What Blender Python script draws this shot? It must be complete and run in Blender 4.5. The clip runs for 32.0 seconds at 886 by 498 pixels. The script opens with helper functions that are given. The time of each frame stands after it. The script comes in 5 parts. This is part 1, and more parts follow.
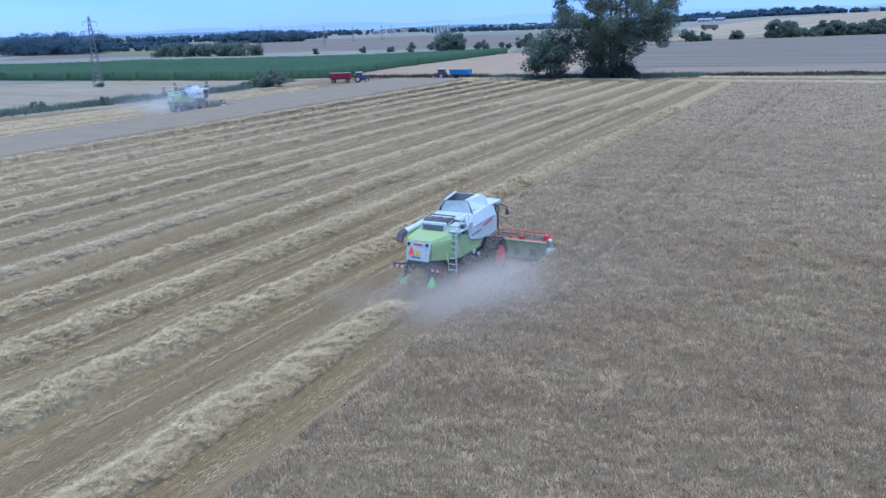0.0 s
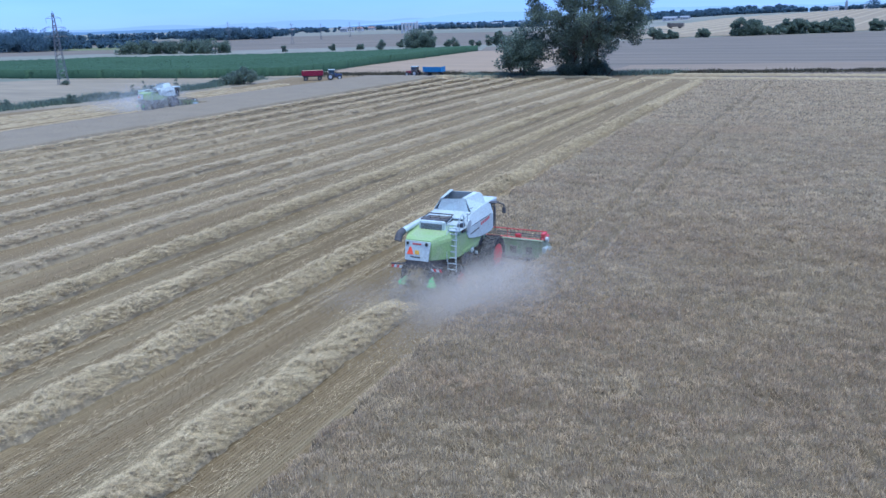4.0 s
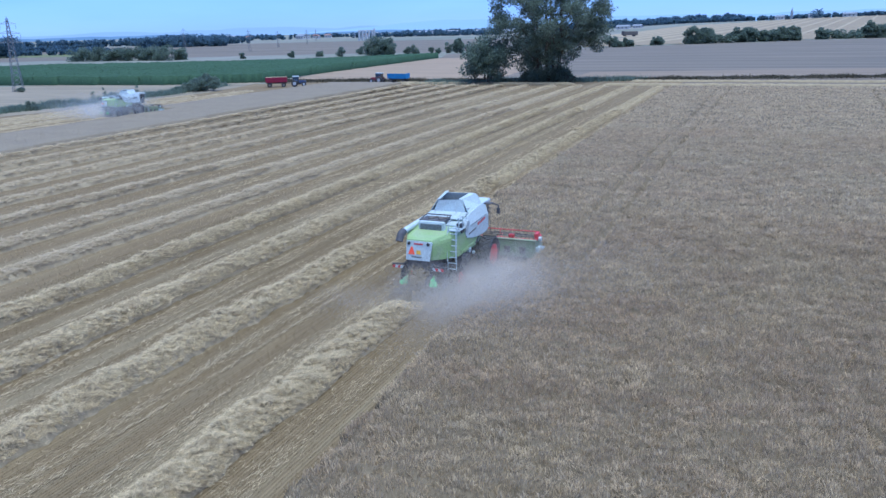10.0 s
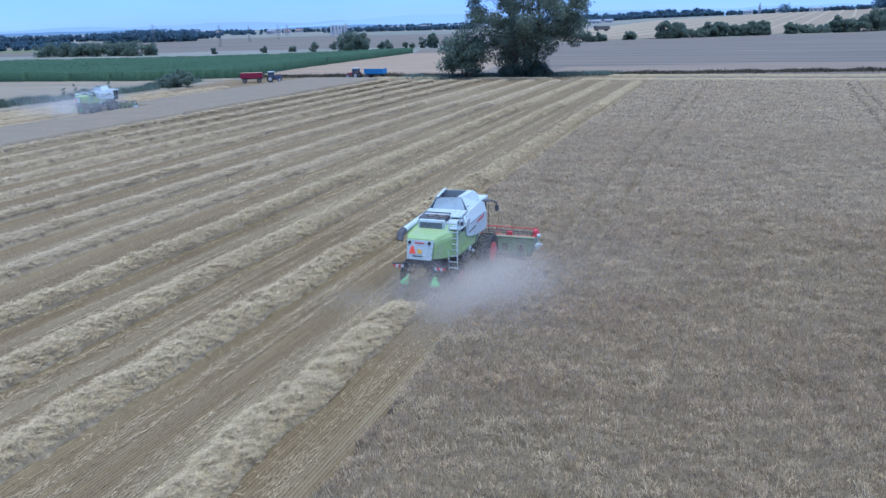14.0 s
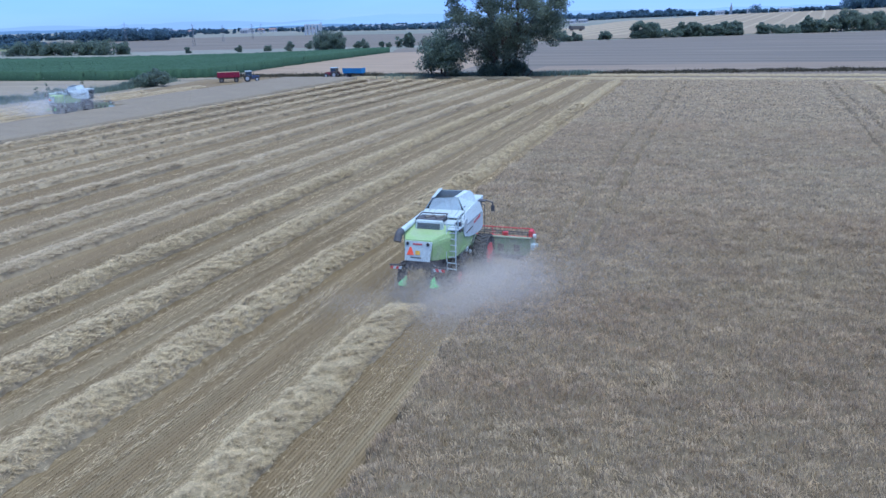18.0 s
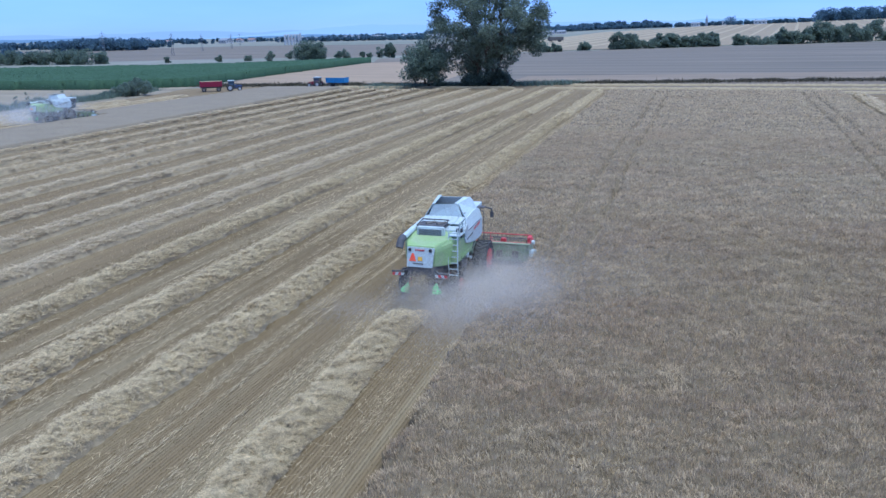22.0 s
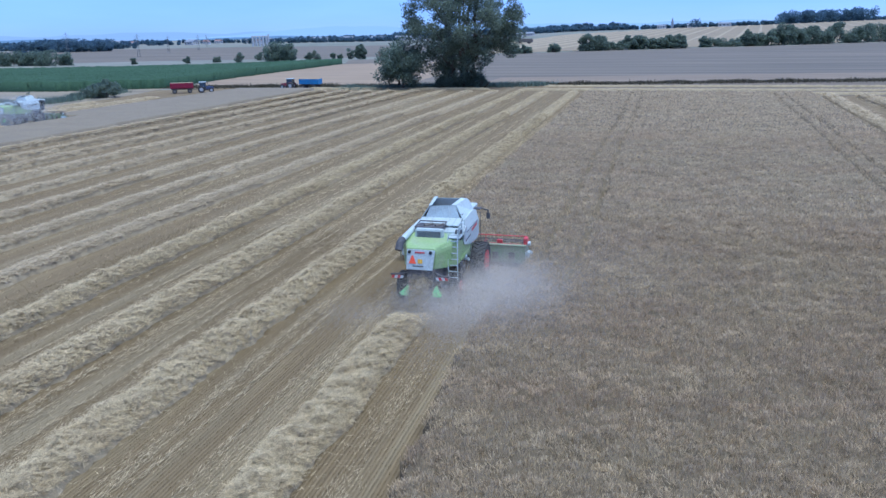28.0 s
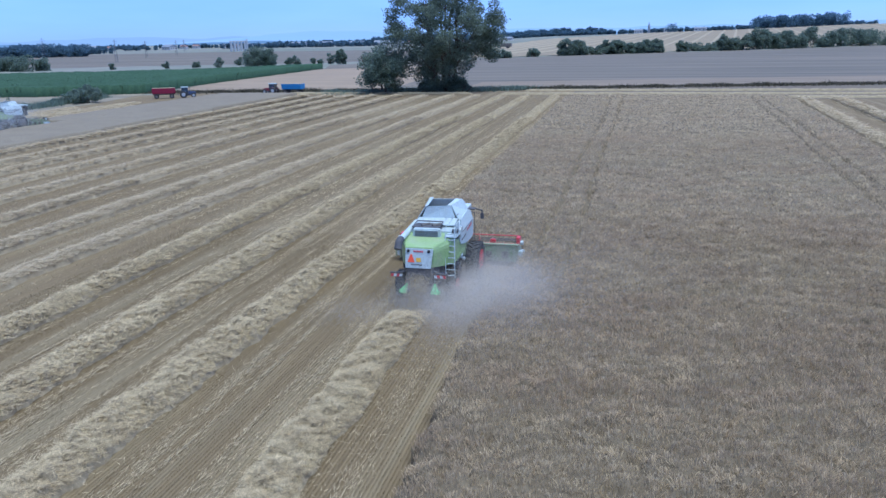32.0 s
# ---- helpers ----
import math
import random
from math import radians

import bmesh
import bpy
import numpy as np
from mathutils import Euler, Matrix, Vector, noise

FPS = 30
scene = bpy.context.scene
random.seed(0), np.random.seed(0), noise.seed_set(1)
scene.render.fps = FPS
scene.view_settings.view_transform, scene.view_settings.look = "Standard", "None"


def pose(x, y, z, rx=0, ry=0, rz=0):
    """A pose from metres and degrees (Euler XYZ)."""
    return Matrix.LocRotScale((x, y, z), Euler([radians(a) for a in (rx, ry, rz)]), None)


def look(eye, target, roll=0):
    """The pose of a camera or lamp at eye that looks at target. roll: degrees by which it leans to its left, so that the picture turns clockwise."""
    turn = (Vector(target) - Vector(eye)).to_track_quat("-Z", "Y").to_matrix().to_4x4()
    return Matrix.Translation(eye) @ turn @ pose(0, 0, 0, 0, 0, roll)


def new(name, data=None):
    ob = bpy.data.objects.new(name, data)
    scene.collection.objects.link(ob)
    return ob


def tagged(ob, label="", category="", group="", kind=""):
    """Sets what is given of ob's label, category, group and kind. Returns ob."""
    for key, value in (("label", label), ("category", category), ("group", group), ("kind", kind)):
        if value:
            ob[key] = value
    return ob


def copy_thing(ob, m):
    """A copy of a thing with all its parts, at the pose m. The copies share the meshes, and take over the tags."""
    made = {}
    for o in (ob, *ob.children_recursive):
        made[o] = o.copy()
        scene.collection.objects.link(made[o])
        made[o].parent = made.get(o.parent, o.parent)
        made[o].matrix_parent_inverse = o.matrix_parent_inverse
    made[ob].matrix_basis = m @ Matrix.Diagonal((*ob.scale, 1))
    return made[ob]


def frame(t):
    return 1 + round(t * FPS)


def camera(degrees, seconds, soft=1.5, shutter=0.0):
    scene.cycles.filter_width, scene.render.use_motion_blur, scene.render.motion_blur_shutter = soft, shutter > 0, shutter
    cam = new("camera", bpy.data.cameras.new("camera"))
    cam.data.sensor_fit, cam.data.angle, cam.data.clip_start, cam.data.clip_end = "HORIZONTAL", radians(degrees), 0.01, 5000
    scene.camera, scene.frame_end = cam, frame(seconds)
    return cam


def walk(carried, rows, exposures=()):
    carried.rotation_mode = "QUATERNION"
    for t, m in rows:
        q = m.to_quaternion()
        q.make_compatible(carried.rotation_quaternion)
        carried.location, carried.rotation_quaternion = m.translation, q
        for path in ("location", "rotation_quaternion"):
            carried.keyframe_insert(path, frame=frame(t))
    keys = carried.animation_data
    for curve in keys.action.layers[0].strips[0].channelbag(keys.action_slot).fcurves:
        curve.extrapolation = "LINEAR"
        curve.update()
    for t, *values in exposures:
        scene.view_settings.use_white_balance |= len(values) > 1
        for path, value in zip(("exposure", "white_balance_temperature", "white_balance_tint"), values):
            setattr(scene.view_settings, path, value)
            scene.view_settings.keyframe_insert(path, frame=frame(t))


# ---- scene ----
EXPOSURES = [(0.0, 0.54, 4730, 11), (20.0, 0.49, 4780, 11), (32.0, 0.46, 4840, 11)]

# the drone hovers behind the harvester and drifts slowly round its rear
cam = camera(59.73, 32.0)
PATH = [
    (0, 17.132, -29.072, 12.115, 73.81, 1.677, 28.163),
    (0.5, 16.921, -29.101, 12.063, 74.052, 1.624, 27.796),
    (1, 16.691, -29.05, 12.062, 74.136, 1.614, 27.464),
    (1.5, 16.427, -28.958, 12.088, 74.104, 1.632, 27.146),
    (2, 16.177, -28.865, 12.109, 74.036, 1.624, 26.893),
    (2.5, 15.976, -28.81, 12.115, 73.957, 1.608, 26.659),
    (3, 15.831, -28.823, 12.123, 73.754, 1.658, 26.343),
    (3.5, 15.719, -28.936, 12.094, 73.504, 1.62, 26.067),
    (5.5, 15.218, -29.568, 11.867, 74.264, 1.469, 24.918),
    (6, 15.012, -29.514, 11.902, 74.28, 1.451, 24.608),
    (6.5, 14.777, -29.371, 11.965, 74.128, 1.434, 24.34),
    (7, 14.576, -29.247, 12.031, 73.977, 1.447, 24.07),
    (7.5, 14.439, -29.252, 12.056, 73.769, 1.432, 23.831),
    (8, 14.366, -29.411, 12.09, 73.522, 1.486, 23.598),
    (8.5, 14.333, -29.694, 12.091, 73.407, 1.437, 23.41),
    (9, 14.298, -30.031, 12.048, 73.563, 1.431, 23.157),
    (9.5, 14.25, -30.318, 11.977, 73.807, 1.389, 22.908),
    (10, 14.126, -30.498, 11.913, 74.046, 1.363, 22.634),
    (10.5, 13.941, -30.52, 11.877, 74.284, 1.36, 22.359),
    (11, 13.689, -30.369, 11.856, 74.417, 1.393, 22.065),
    (11.5, 13.411, -30.089, 11.867, 74.507, 1.384, 21.786),
    (12, 13.16, -29.8, 11.934, 74.361, 1.364, 21.521),
    (12.5, 12.983, -29.659, 12.02, 73.851, 1.399, 21.3),
    (13, 12.861, -29.761, 12.034, 73.45, 1.36, 21.045),
    (13.5, 12.799, -30.049, 11.969, 73.38, 1.33, 20.833),
    (14, 12.747, -30.385, 11.934, 73.64, 1.393, 20.594),
    (14.5, 12.677, -30.668, 11.898, 73.954, 1.333, 20.321),
    (15, 12.555, -30.812, 11.828, 74.224, 1.27, 20.031),
    (15.5, 12.408, -30.783, 11.805, 74.434, 1.286, 19.734),
    (17.5, 11.723, -30.193, 11.937, 73.8, 1.274, 18.891),
    (18, 11.643, -30.276, 11.883, 73.572, 1.251, 18.766),
    (18.5, 11.626, -30.497, 11.819, 73.682, 1.252, 18.591),
    (19, 11.597, -30.748, 11.751, 73.926, 1.235, 18.356),
    (19.5, 11.557, -30.946, 11.712, 74.153, 1.184, 18.12),
    (20, 11.447, -31.072, 11.703, 74.37, 1.157, 17.934),
    (20.5, 11.302, -31.097, 11.716, 74.457, 1.129, 17.806),
    (21, 11.106, -31.014, 11.745, 74.487, 1.137, 17.654),
    (21.5, 10.914, -30.846, 11.757, 74.404, 1.111, 17.452),
    (22, 10.728, -30.669, 11.747, 74.282, 1.074, 17.246),
    (22.5, 10.592, -30.555, 11.696, 74.175, 1.054, 17.047),
    (23, 10.491, -30.547, 11.638, 74.067, 1.01, 16.799),
    (23.5, 10.427, -30.638, 11.617, 74.123, 0.988, 16.607),
    (24, 10.387, -30.804, 11.589, 74.159, 0.983, 16.45),
    (24.5, 10.321, -30.964, 11.574, 74.176, 1.009, 16.283),
    (25, 10.215, -31.088, 11.553, 74.192, 0.943, 16.108),
    (25.5, 10.084, -31.111, 11.541, 74.399, 0.948, 15.896),
    (27.5, 9.477, -30.651, 11.563, 74.608, 0.901, 15.133),
    (28, 9.334, -30.555, 11.652, 74.364, 0.968, 14.967),
    (28.5, 9.24, -30.588, 11.713, 73.982, 1.028, 14.772),
    (29, 9.172, -30.816, 11.736, 73.748, 0.997, 14.49),
    (29.5, 9.14, -31.14, 11.722, 73.802, 0.983, 14.228),
    (30, 9.145, -31.463, 11.655, 74.034, 0.993, 14.044),
    (30.5, 9.112, -31.698, 11.618, 74.318, 1.032, 13.851),
    (31, 9.042, -31.816, 11.623, 74.546, 1.032, 13.679),
    (31.5, 8.954, -31.819, 11.655, 74.606, 0.962, 13.564),
    (32, 8.842, -31.746, 11.693, 74.667, 1.017, 13.423),
]
walk(cam, [(t, pose(x, y, z, rx, ry, rz)) for t, x, y, z, rx, ry, rz in PATH], EXPOSURES)

# ---- sky and light: a high overcast late afternoon, blue and flat ----
world = bpy.data.worlds.new("overcast_sky")
scene.world = world
world.use_nodes = True
wn, wl = world.node_tree.nodes, world.node_tree.links
sky = wn.new("ShaderNodeTexSky")
sky.sky_type = "NISHITA"
sky.sun_disc = False
sky.sun_elevation = radians(60)
sky.sun_rotation = radians(72)
sky.air_density, sky.dust_density, sky.ozone_density = 0.55, 0.4, 9.0
tint = wn.new("ShaderNodeMix")
tint.data_type, tint.blend_type = "RGBA", "MULTIPLY"
tint.inputs[0].default_value = 1.0
tint.inputs[7].default_value = (0.93, 0.935, 1.13, 1)
wl.new(sky.outputs[0], tint.inputs[6])
place = wn.new("ShaderNodeTexCoord")
flat = wn.new("ShaderNodeMapping")
flat.inputs["Scale"].default_value = (1.2, 1.2, 7.0)
wl.new(place.outputs["Generated"], flat.inputs[0])
veil = wn.new("ShaderNodeTexNoise")
veil.inputs["Scale"].default_value, veil.inputs["Detail"].default_value = 1.6, 5
wl.new(flat.outputs[0], veil.inputs[0])
thick = wn.new("ShaderNodeMapRange")
thick.inputs[1].default_value, thick.inputs[2].default_value = 0.3, 0.75
thick.inputs[3].default_value, thick.inputs[4].default_value = 0.08, 0.48
wl.new(veil.outputs[0], thick.inputs[0])
cloud = wn.new("ShaderNodeMix")
cloud.data_type = "RGBA"
cloud.inputs[7].default_value = (5.3, 6.9, 11.2, 1)
wl.new(thick.outputs[0], cloud.inputs[0])
wl.new(tint.outputs[2], cloud.inputs[6])
wl.new(cloud.outputs[2], wn["Background"].inputs[0])
wn["Background"].inputs[1].default_value = 0.1

sun_data = bpy.data.lights.new("sun", "SUN")
sun_data.energy, sun_data.angle, sun_data.color = 3.3, radians(50), (1.0, 0.95, 0.81)
sun = new("sun", sun_data)
sun.matrix_world = look((17, -13, 72), (0, 0, 0))


# ---- materials ----
def material(name, base, rough=0.8, metal=0.0, second=None, scale=3.0, fine=40.0, bump=0.2, mix=0.6, island=0.0, objects=0.0, stripes=0.0, spec=0.3, coords="Object", stretch=(1, 1, 1), thin=0.0, cut=(0.35, 0.68)):
    """Base colour varied by a coarse stain and a fine grain, with matching relief; island and objects: variation from piece to piece."""
    m = bpy.data.materials.new(name)
    m.use_nodes = True
    nt = m.node_tree
    n, l = nt.nodes, nt.links
    b = n["Principled BSDF"]
    b.inputs["Roughness"].default_value = rough
    b.inputs["Metallic"].default_value = metal
    b.inputs["Specular IOR Level"].default_value = spec
    second = second or tuple(c * 0.72 for c in base)
    tc = n.new("ShaderNodeTexCoord")
    mp = n.new("ShaderNodeMapping")
    mp.inputs["Scale"].default_value = stretch
    l.new(tc.outputs[coords], mp.inputs[0])
    big = n.new("ShaderNodeTexNoise")
    big.inputs["Scale"].default_value, big.inputs["Detail"].default_value = scale, 4
    small = n.new("ShaderNodeTexNoise")
    small.inputs["Scale"].default_value, small.inputs["Detail"].default_value = fine, 3
    l.new(mp.outputs[0], big.inputs[0])
    l.new(mp.outputs[0], small.inputs[0])
    ramp = n.new("ShaderNodeMapRange")
    ramp.inputs[1].default_value, ramp.inputs[2].default_value = cut
    l.new(big.outputs[0], ramp.inputs[0])
    mx = n.new("ShaderNodeMix")
    mx.data_type = "RGBA"
    mx.inputs[6].default_value, mx.inputs[7].default_value = (*base, 1), (*second, 1)
    am = n.new("ShaderNodeMath")
    am.operation = "MULTIPLY"
    am.inputs[1].default_value = mix
    l.new(ramp.outputs[0], am.inputs[0])
    l.new(am.outputs[0], mx.inputs[0])
    out = mx.outputs[2]
    hv = n.new("ShaderNodeHueSaturation")
    val = n.new("ShaderNodeMapRange")
    val.inputs[1].default_value, val.inputs[2].default_value = 0.25, 0.75
    val.inputs[3].default_value, val.inputs[4].default_value = 0.8, 1.2
    l.new(small.outputs[0], val.inputs[0])
    value = val.outputs[0]
    for amount, node, socket in ((island, "ShaderNodeNewGeometry", "Random Per Island"), (objects, "ShaderNodeObjectInfo", "Random")):
        if amount:
            g = n.new(node)
            r = n.new("ShaderNodeMapRange")
            r.inputs[3].default_value, r.inputs[4].default_value = 1 - amount, 1 + amount
            l.new(g.outputs[socket], r.inputs[0])
            t = n.new("ShaderNodeMath")
            t.operation = "MULTIPLY"
            l.new(value, t.inputs[0])
            l.new(r.outputs[0], t.inputs[1])
            value = t.outputs[0]
    height = small.outputs[0]
    if stripes:
        wv = n.new("ShaderNodeTexWave")
        wv.bands_direction = "X"
        wv.inputs["Scale"].default_value, wv.inputs["Distortion"].default_value = stripes, 0.8
        wv.inputs["Detail"].default_value, wv.inputs["Detail Scale"].default_value = 2, 0.6
        l.new(tc.outputs[coords], wv.inputs[0])
        r = n.new("ShaderNodeMapRange")
        r.inputs[3].default_value, r.inputs[4].default_value = 0.87, 1.12
        l.new(wv.outputs[1], r.inputs[0])
        t = n.new("ShaderNodeMath")
        t.operation = "MULTIPLY"
        l.new(value, t.inputs[0])
        l.new(r.outputs[0], t.inputs[1])
        value = t.outputs[0]
        height = wv.outputs[1]
    l.new(value, hv.inputs["Value"])
    l.new(out, hv.inputs["Color"])
    l.new(hv.outputs[0], b.inputs["Base Color"])
    if bump:
        bp = n.new("ShaderNodeBump")
        bp.inputs["Strength"].default_value, bp.inputs["Distance"].default_value = bump, 0.02
        l.new(height, bp.inputs["Height"])
        l.new(bp.outputs[0], b.inputs["Normal"])
    if thin:
        tr = n.new("ShaderNodeBsdfTranslucent")
        l.new(hv.outputs[0], tr.inputs[0])
        ms = n.new("ShaderNodeMixShader")
        ms.inputs[0].default_value = thin
        l.new(b.outputs[0], ms.inputs[1])
        l.new(tr.outputs[0], ms.inputs[2])
        l.new(ms.outputs[0], n["Material Output"].inputs[0])
    return m


STUBBLE = material("stubble_rows", (0.222, 0.173, 0.093), 0.9, second=(0.166, 0.12, 0.058), scale=0.9, fine=7, bump=0.6, stripes=2.5, mix=1.0, stretch=(1, 0.03, 1), cut=(0.33, 0.52))
STALK = material("stubble_stalk", (0.272, 0.215, 0.116), 0.8, second=(0.186, 0.136, 0.062), scale=0.9, fine=7, bump=0, island=0.35, mix=1.0, thin=0.4, stretch=(1, 0.03, 1), cut=(0.33, 0.52))
# the same stalks in a paler colour, used for the far rows
STALKFAR = material("pale_far_stalk", (0.40, 0.318, 0.188), 0.8, second=(0.33, 0.255, 0.145), scale=0.5, fine=5, bump=0, island=0.25, thin=0.4, stretch=(1, 0.05, 1))
STRAW = material("straw", (0.335, 0.27, 0.156), 0.85, second=(0.245, 0.19, 0.106), scale=1.6, fine=22, bump=0.8, mix=0.8)
STRAND = material("straw_strand", (0.525, 0.426, 0.246), 0.75, second=(0.435, 0.338, 0.188), scale=0.9, fine=8, bump=0, island=0.45, thin=0.22)
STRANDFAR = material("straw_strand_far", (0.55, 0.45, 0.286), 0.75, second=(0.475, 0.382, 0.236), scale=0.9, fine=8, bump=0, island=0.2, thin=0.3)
# under-layer darkened in its colour, for the shade between the ears
WHEAT = material("shaded_ripe_wheat", (0.15, 0.118, 0.07), 0.9, second=(0.12, 0.092, 0.054), scale=0.5, fine=9, bump=0.6, mix=0.8)
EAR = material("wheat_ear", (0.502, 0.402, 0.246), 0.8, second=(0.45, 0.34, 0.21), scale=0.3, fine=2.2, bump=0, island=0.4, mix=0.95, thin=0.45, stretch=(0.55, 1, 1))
STRIP = material("distant_wheat_top", (0.215, 0.178, 0.118), 0.9, second=(0.19, 0.155, 0.104), scale=0.3, fine=5, bump=0.5, mix=0.8)
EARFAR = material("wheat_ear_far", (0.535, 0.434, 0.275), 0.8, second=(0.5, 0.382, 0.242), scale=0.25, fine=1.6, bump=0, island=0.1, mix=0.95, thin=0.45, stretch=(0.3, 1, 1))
STRIPEAR = material("distant_wheat_ear", (0.25, 0.206, 0.14), 0.85, second=(0.22, 0.18, 0.122), scale=0.2, fine=3, bump=0, island=0.16, thin=0.4)
FARWHEAT = material("far_wheat", (0.105, 0.094, 0.072), 0.95, second=(0.205, 0.168, 0.122), scale=0.13, fine=0.7, bump=0.3, stretch=(0.04, 1, 1), mix=1.0, cut=(0.34, 0.72))
PALE = material("pale_stubble", (0.25, 0.21, 0.142), 0.95, second=(0.15, 0.128, 0.086), scale=0.14, fine=0.6, bump=0.3, stretch=(0.12, 1, 1))
# stubble colour lowered to paint the shadow lines between the headland rows
DARKSTUB = material("row_shade_stubble", (0.155, 0.12, 0.082), 0.95, second=(0.115, 0.10, 0.062), scale=0.2, fine=1.5, bump=0.4, stretch=(0.2, 1, 1))
FARSWATH = material("far_swath_straw", (0.315, 0.262, 0.17), 0.9, second=(0.28, 0.23, 0.148), scale=0.1, fine=0.8, bump=0.3)
RISING = material("rise_stubble", (0.255, 0.205, 0.128), 0.95, second=(0.205, 0.165, 0.106), scale=0.05, fine=0.4, bump=0.2)
TAN = material("tan_field", (0.285, 0.215, 0.138), 0.95, second=(0.215, 0.16, 0.102), scale=0.12, fine=0.7, bump=0.3, stretch=(0.1, 1, 1))
MARGINTAN = material("worn_margin", (0.215, 0.168, 0.115), 0.95, second=(0.165, 0.13, 0.09), scale=0.1, fine=0.7, bump=0.3, stretch=(0.1, 1, 1))
FARMIX = material("far_fields", (0.215, 0.205, 0.165), 0.95, second=(0.10, 0.13, 0.085), scale=0.004, fine=0.05, bump=0)
MAIZE = material("maize_leaves", (0.05, 0.088, 0.052), 0.9, second=(0.04, 0.072, 0.042), scale=0.05, fine=2.5, bump=0.5, spec=0.05)
MAIZELEAF = material("maize_blade", (0.064, 0.10, 0.058), 0.7, second=(0.052, 0.084, 0.048), scale=0.05, fine=2.5, bump=0, island=0.2, thin=0.4, spec=0.1)
GRASS = material("rough_grass", (0.10, 0.13, 0.055), 0.9, second=(0.22, 0.19, 0.09), scale=0.3, fine=5, bump=0.6)
TRACK = material("dark_headland", (0.125, 0.098, 0.072), 0.95, second=(0.095, 0.085, 0.052), scale=0.2, fine=2, bump=0.4)
DARKWEED = material("dark_weed", (0.10, 0.085, 0.055), 0.9, second=(0.075, 0.075, 0.045), scale=0.2, fine=2, bump=0, island=0.3, thin=0.3)
LEAF = material("tree_leaf", (0.19, 0.232, 0.172), 0.55, spec=0.35, second=(0.15, 0.188, 0.135), scale=0.3, fine=2, bump=0, island=0.35, thin=0.62)
LEAFDARK = material("hedge_leaf", (0.178, 0.226, 0.172), 0.6, spec=0.3, second=(0.142, 0.184, 0.138), scale=0.3, fine=2, bump=0, island=0.3, thin=0.6)
# the blue in this leaf colour is distance haze painted in
FARLEAF = material("hazy_wood_leaf", (0.122, 0.186, 0.232), 0.9, second=(0.105, 0.164, 0.206), scale=0.1, fine=1, bump=0, island=0.08, thin=0.5, spec=0.05)
BARK = material("bark", (0.11, 0.09, 0.07), 0.95, fine=12, bump=0.8, stretch=(1, 1, 0.2))


# ---- helpers for geometry ----
rng = np.random.default_rng(7)


def mesh_np(name, verts, faces, mat, smooth=False):
    """A mesh from numpy arrays; faces all have the same number of corners."""
    me = bpy.data.meshes.new(name)
    k = faces.shape[1]
    me.vertices.add(len(verts))
    me.vertices.foreach_set("co", np.ascontiguousarray(verts, np.float32).ravel())
    me.loops.add(faces.size)
    me.loops.foreach_set("vertex_index", np.ascontiguousarray(faces, np.int32).ravel())
    me.polygons.add(len(faces))
    me.polygons.foreach_set("loop_start", np.arange(0, faces.size, k, dtype=np.int32))
    me.update(calc_edges=True)
    me.validate()
    if smooth:
        me.polygons.foreach_set("use_smooth", np.ones(len(faces), bool))
    me.materials.append(mat)
    return me


def waves(x, y, seed, n=9, low=0.5, high=4.0):
    """Cheap smooth noise in about -1..1: a sum of randomly turned sine waves with wavelengths between low and high metres."""
    r = np.random.default_rng(seed)
    s = np.zeros_like(x)
    for _ in range(n):
        a, w, p = r.uniform(0, 6.28), 6.28 / r.uniform(low, high), r.uniform(0, 6.28)
        s += np.sin((x * np.cos(a) + y * np.sin(a)) * w + p + 1.3 * np.sin((x * np.sin(a) - y * np.cos(a)) * w * 0.6 + p))
    return s / n ** 0.5 / 1.1


def blades(name, base, tip, width, mat, bend=None):
    """Thin tapering blades from base points to tips; with bend each has a knee, else it is one sliver."""
    n = len(base)
    d = tip - base
    side = np.stack([-d[:, 1], d[:, 0], np.zeros(n)], -1) + rng.normal(0, 0.15, (n, 3)) * np.linalg.norm(d, axis=1)[:, None]
    side /= np.linalg.norm(side, axis=1)[:, None] + 1e-6
    w = (np.asarray(width) * np.ones(n))[:, None]
    if bend is None:
        v = np.stack([base - side * w * 0.5, base + side * w * 0.5, tip], 1).reshape(-1, 3)
        return mesh_np(name, v, np.arange(3 * n).reshape(n, 3), mat)
    mid = base + d * 0.6 + bend
    v = np.stack([base - side * w * 0.35, mid - side * w * 0.5, tip, mid + side * w * 0.5], 1).reshape(-1, 3)
    f = np.arange(4 * n).reshape(n, 4)
    return mesh_np(name, v, f, mat)


# ---- the lie of the land: flat, a long low rise far off to the right ----
def lie(x, y):
    d = np.hypot(x - 12.5, y + 30.5)
    a = np.degrees(np.arctan2(x - 12.5, y + 30.5))
    foot = np.interp(a, (-16, -12, -5.6, 1.3, 6.5, 11, 13.8, 20), (410, 430, 476, 520, 563, 626, 676, 760))
    top = np.interp(a, (-16, -10.8, -6, 0, 6.5, 13.6, 25, 50, 60), (0, 4.6, 10, 12.5, 15.2, 19.5, 21, 21, 0))
    return np.clip((d - foot) / (1300 - foot), 0, 1) * top


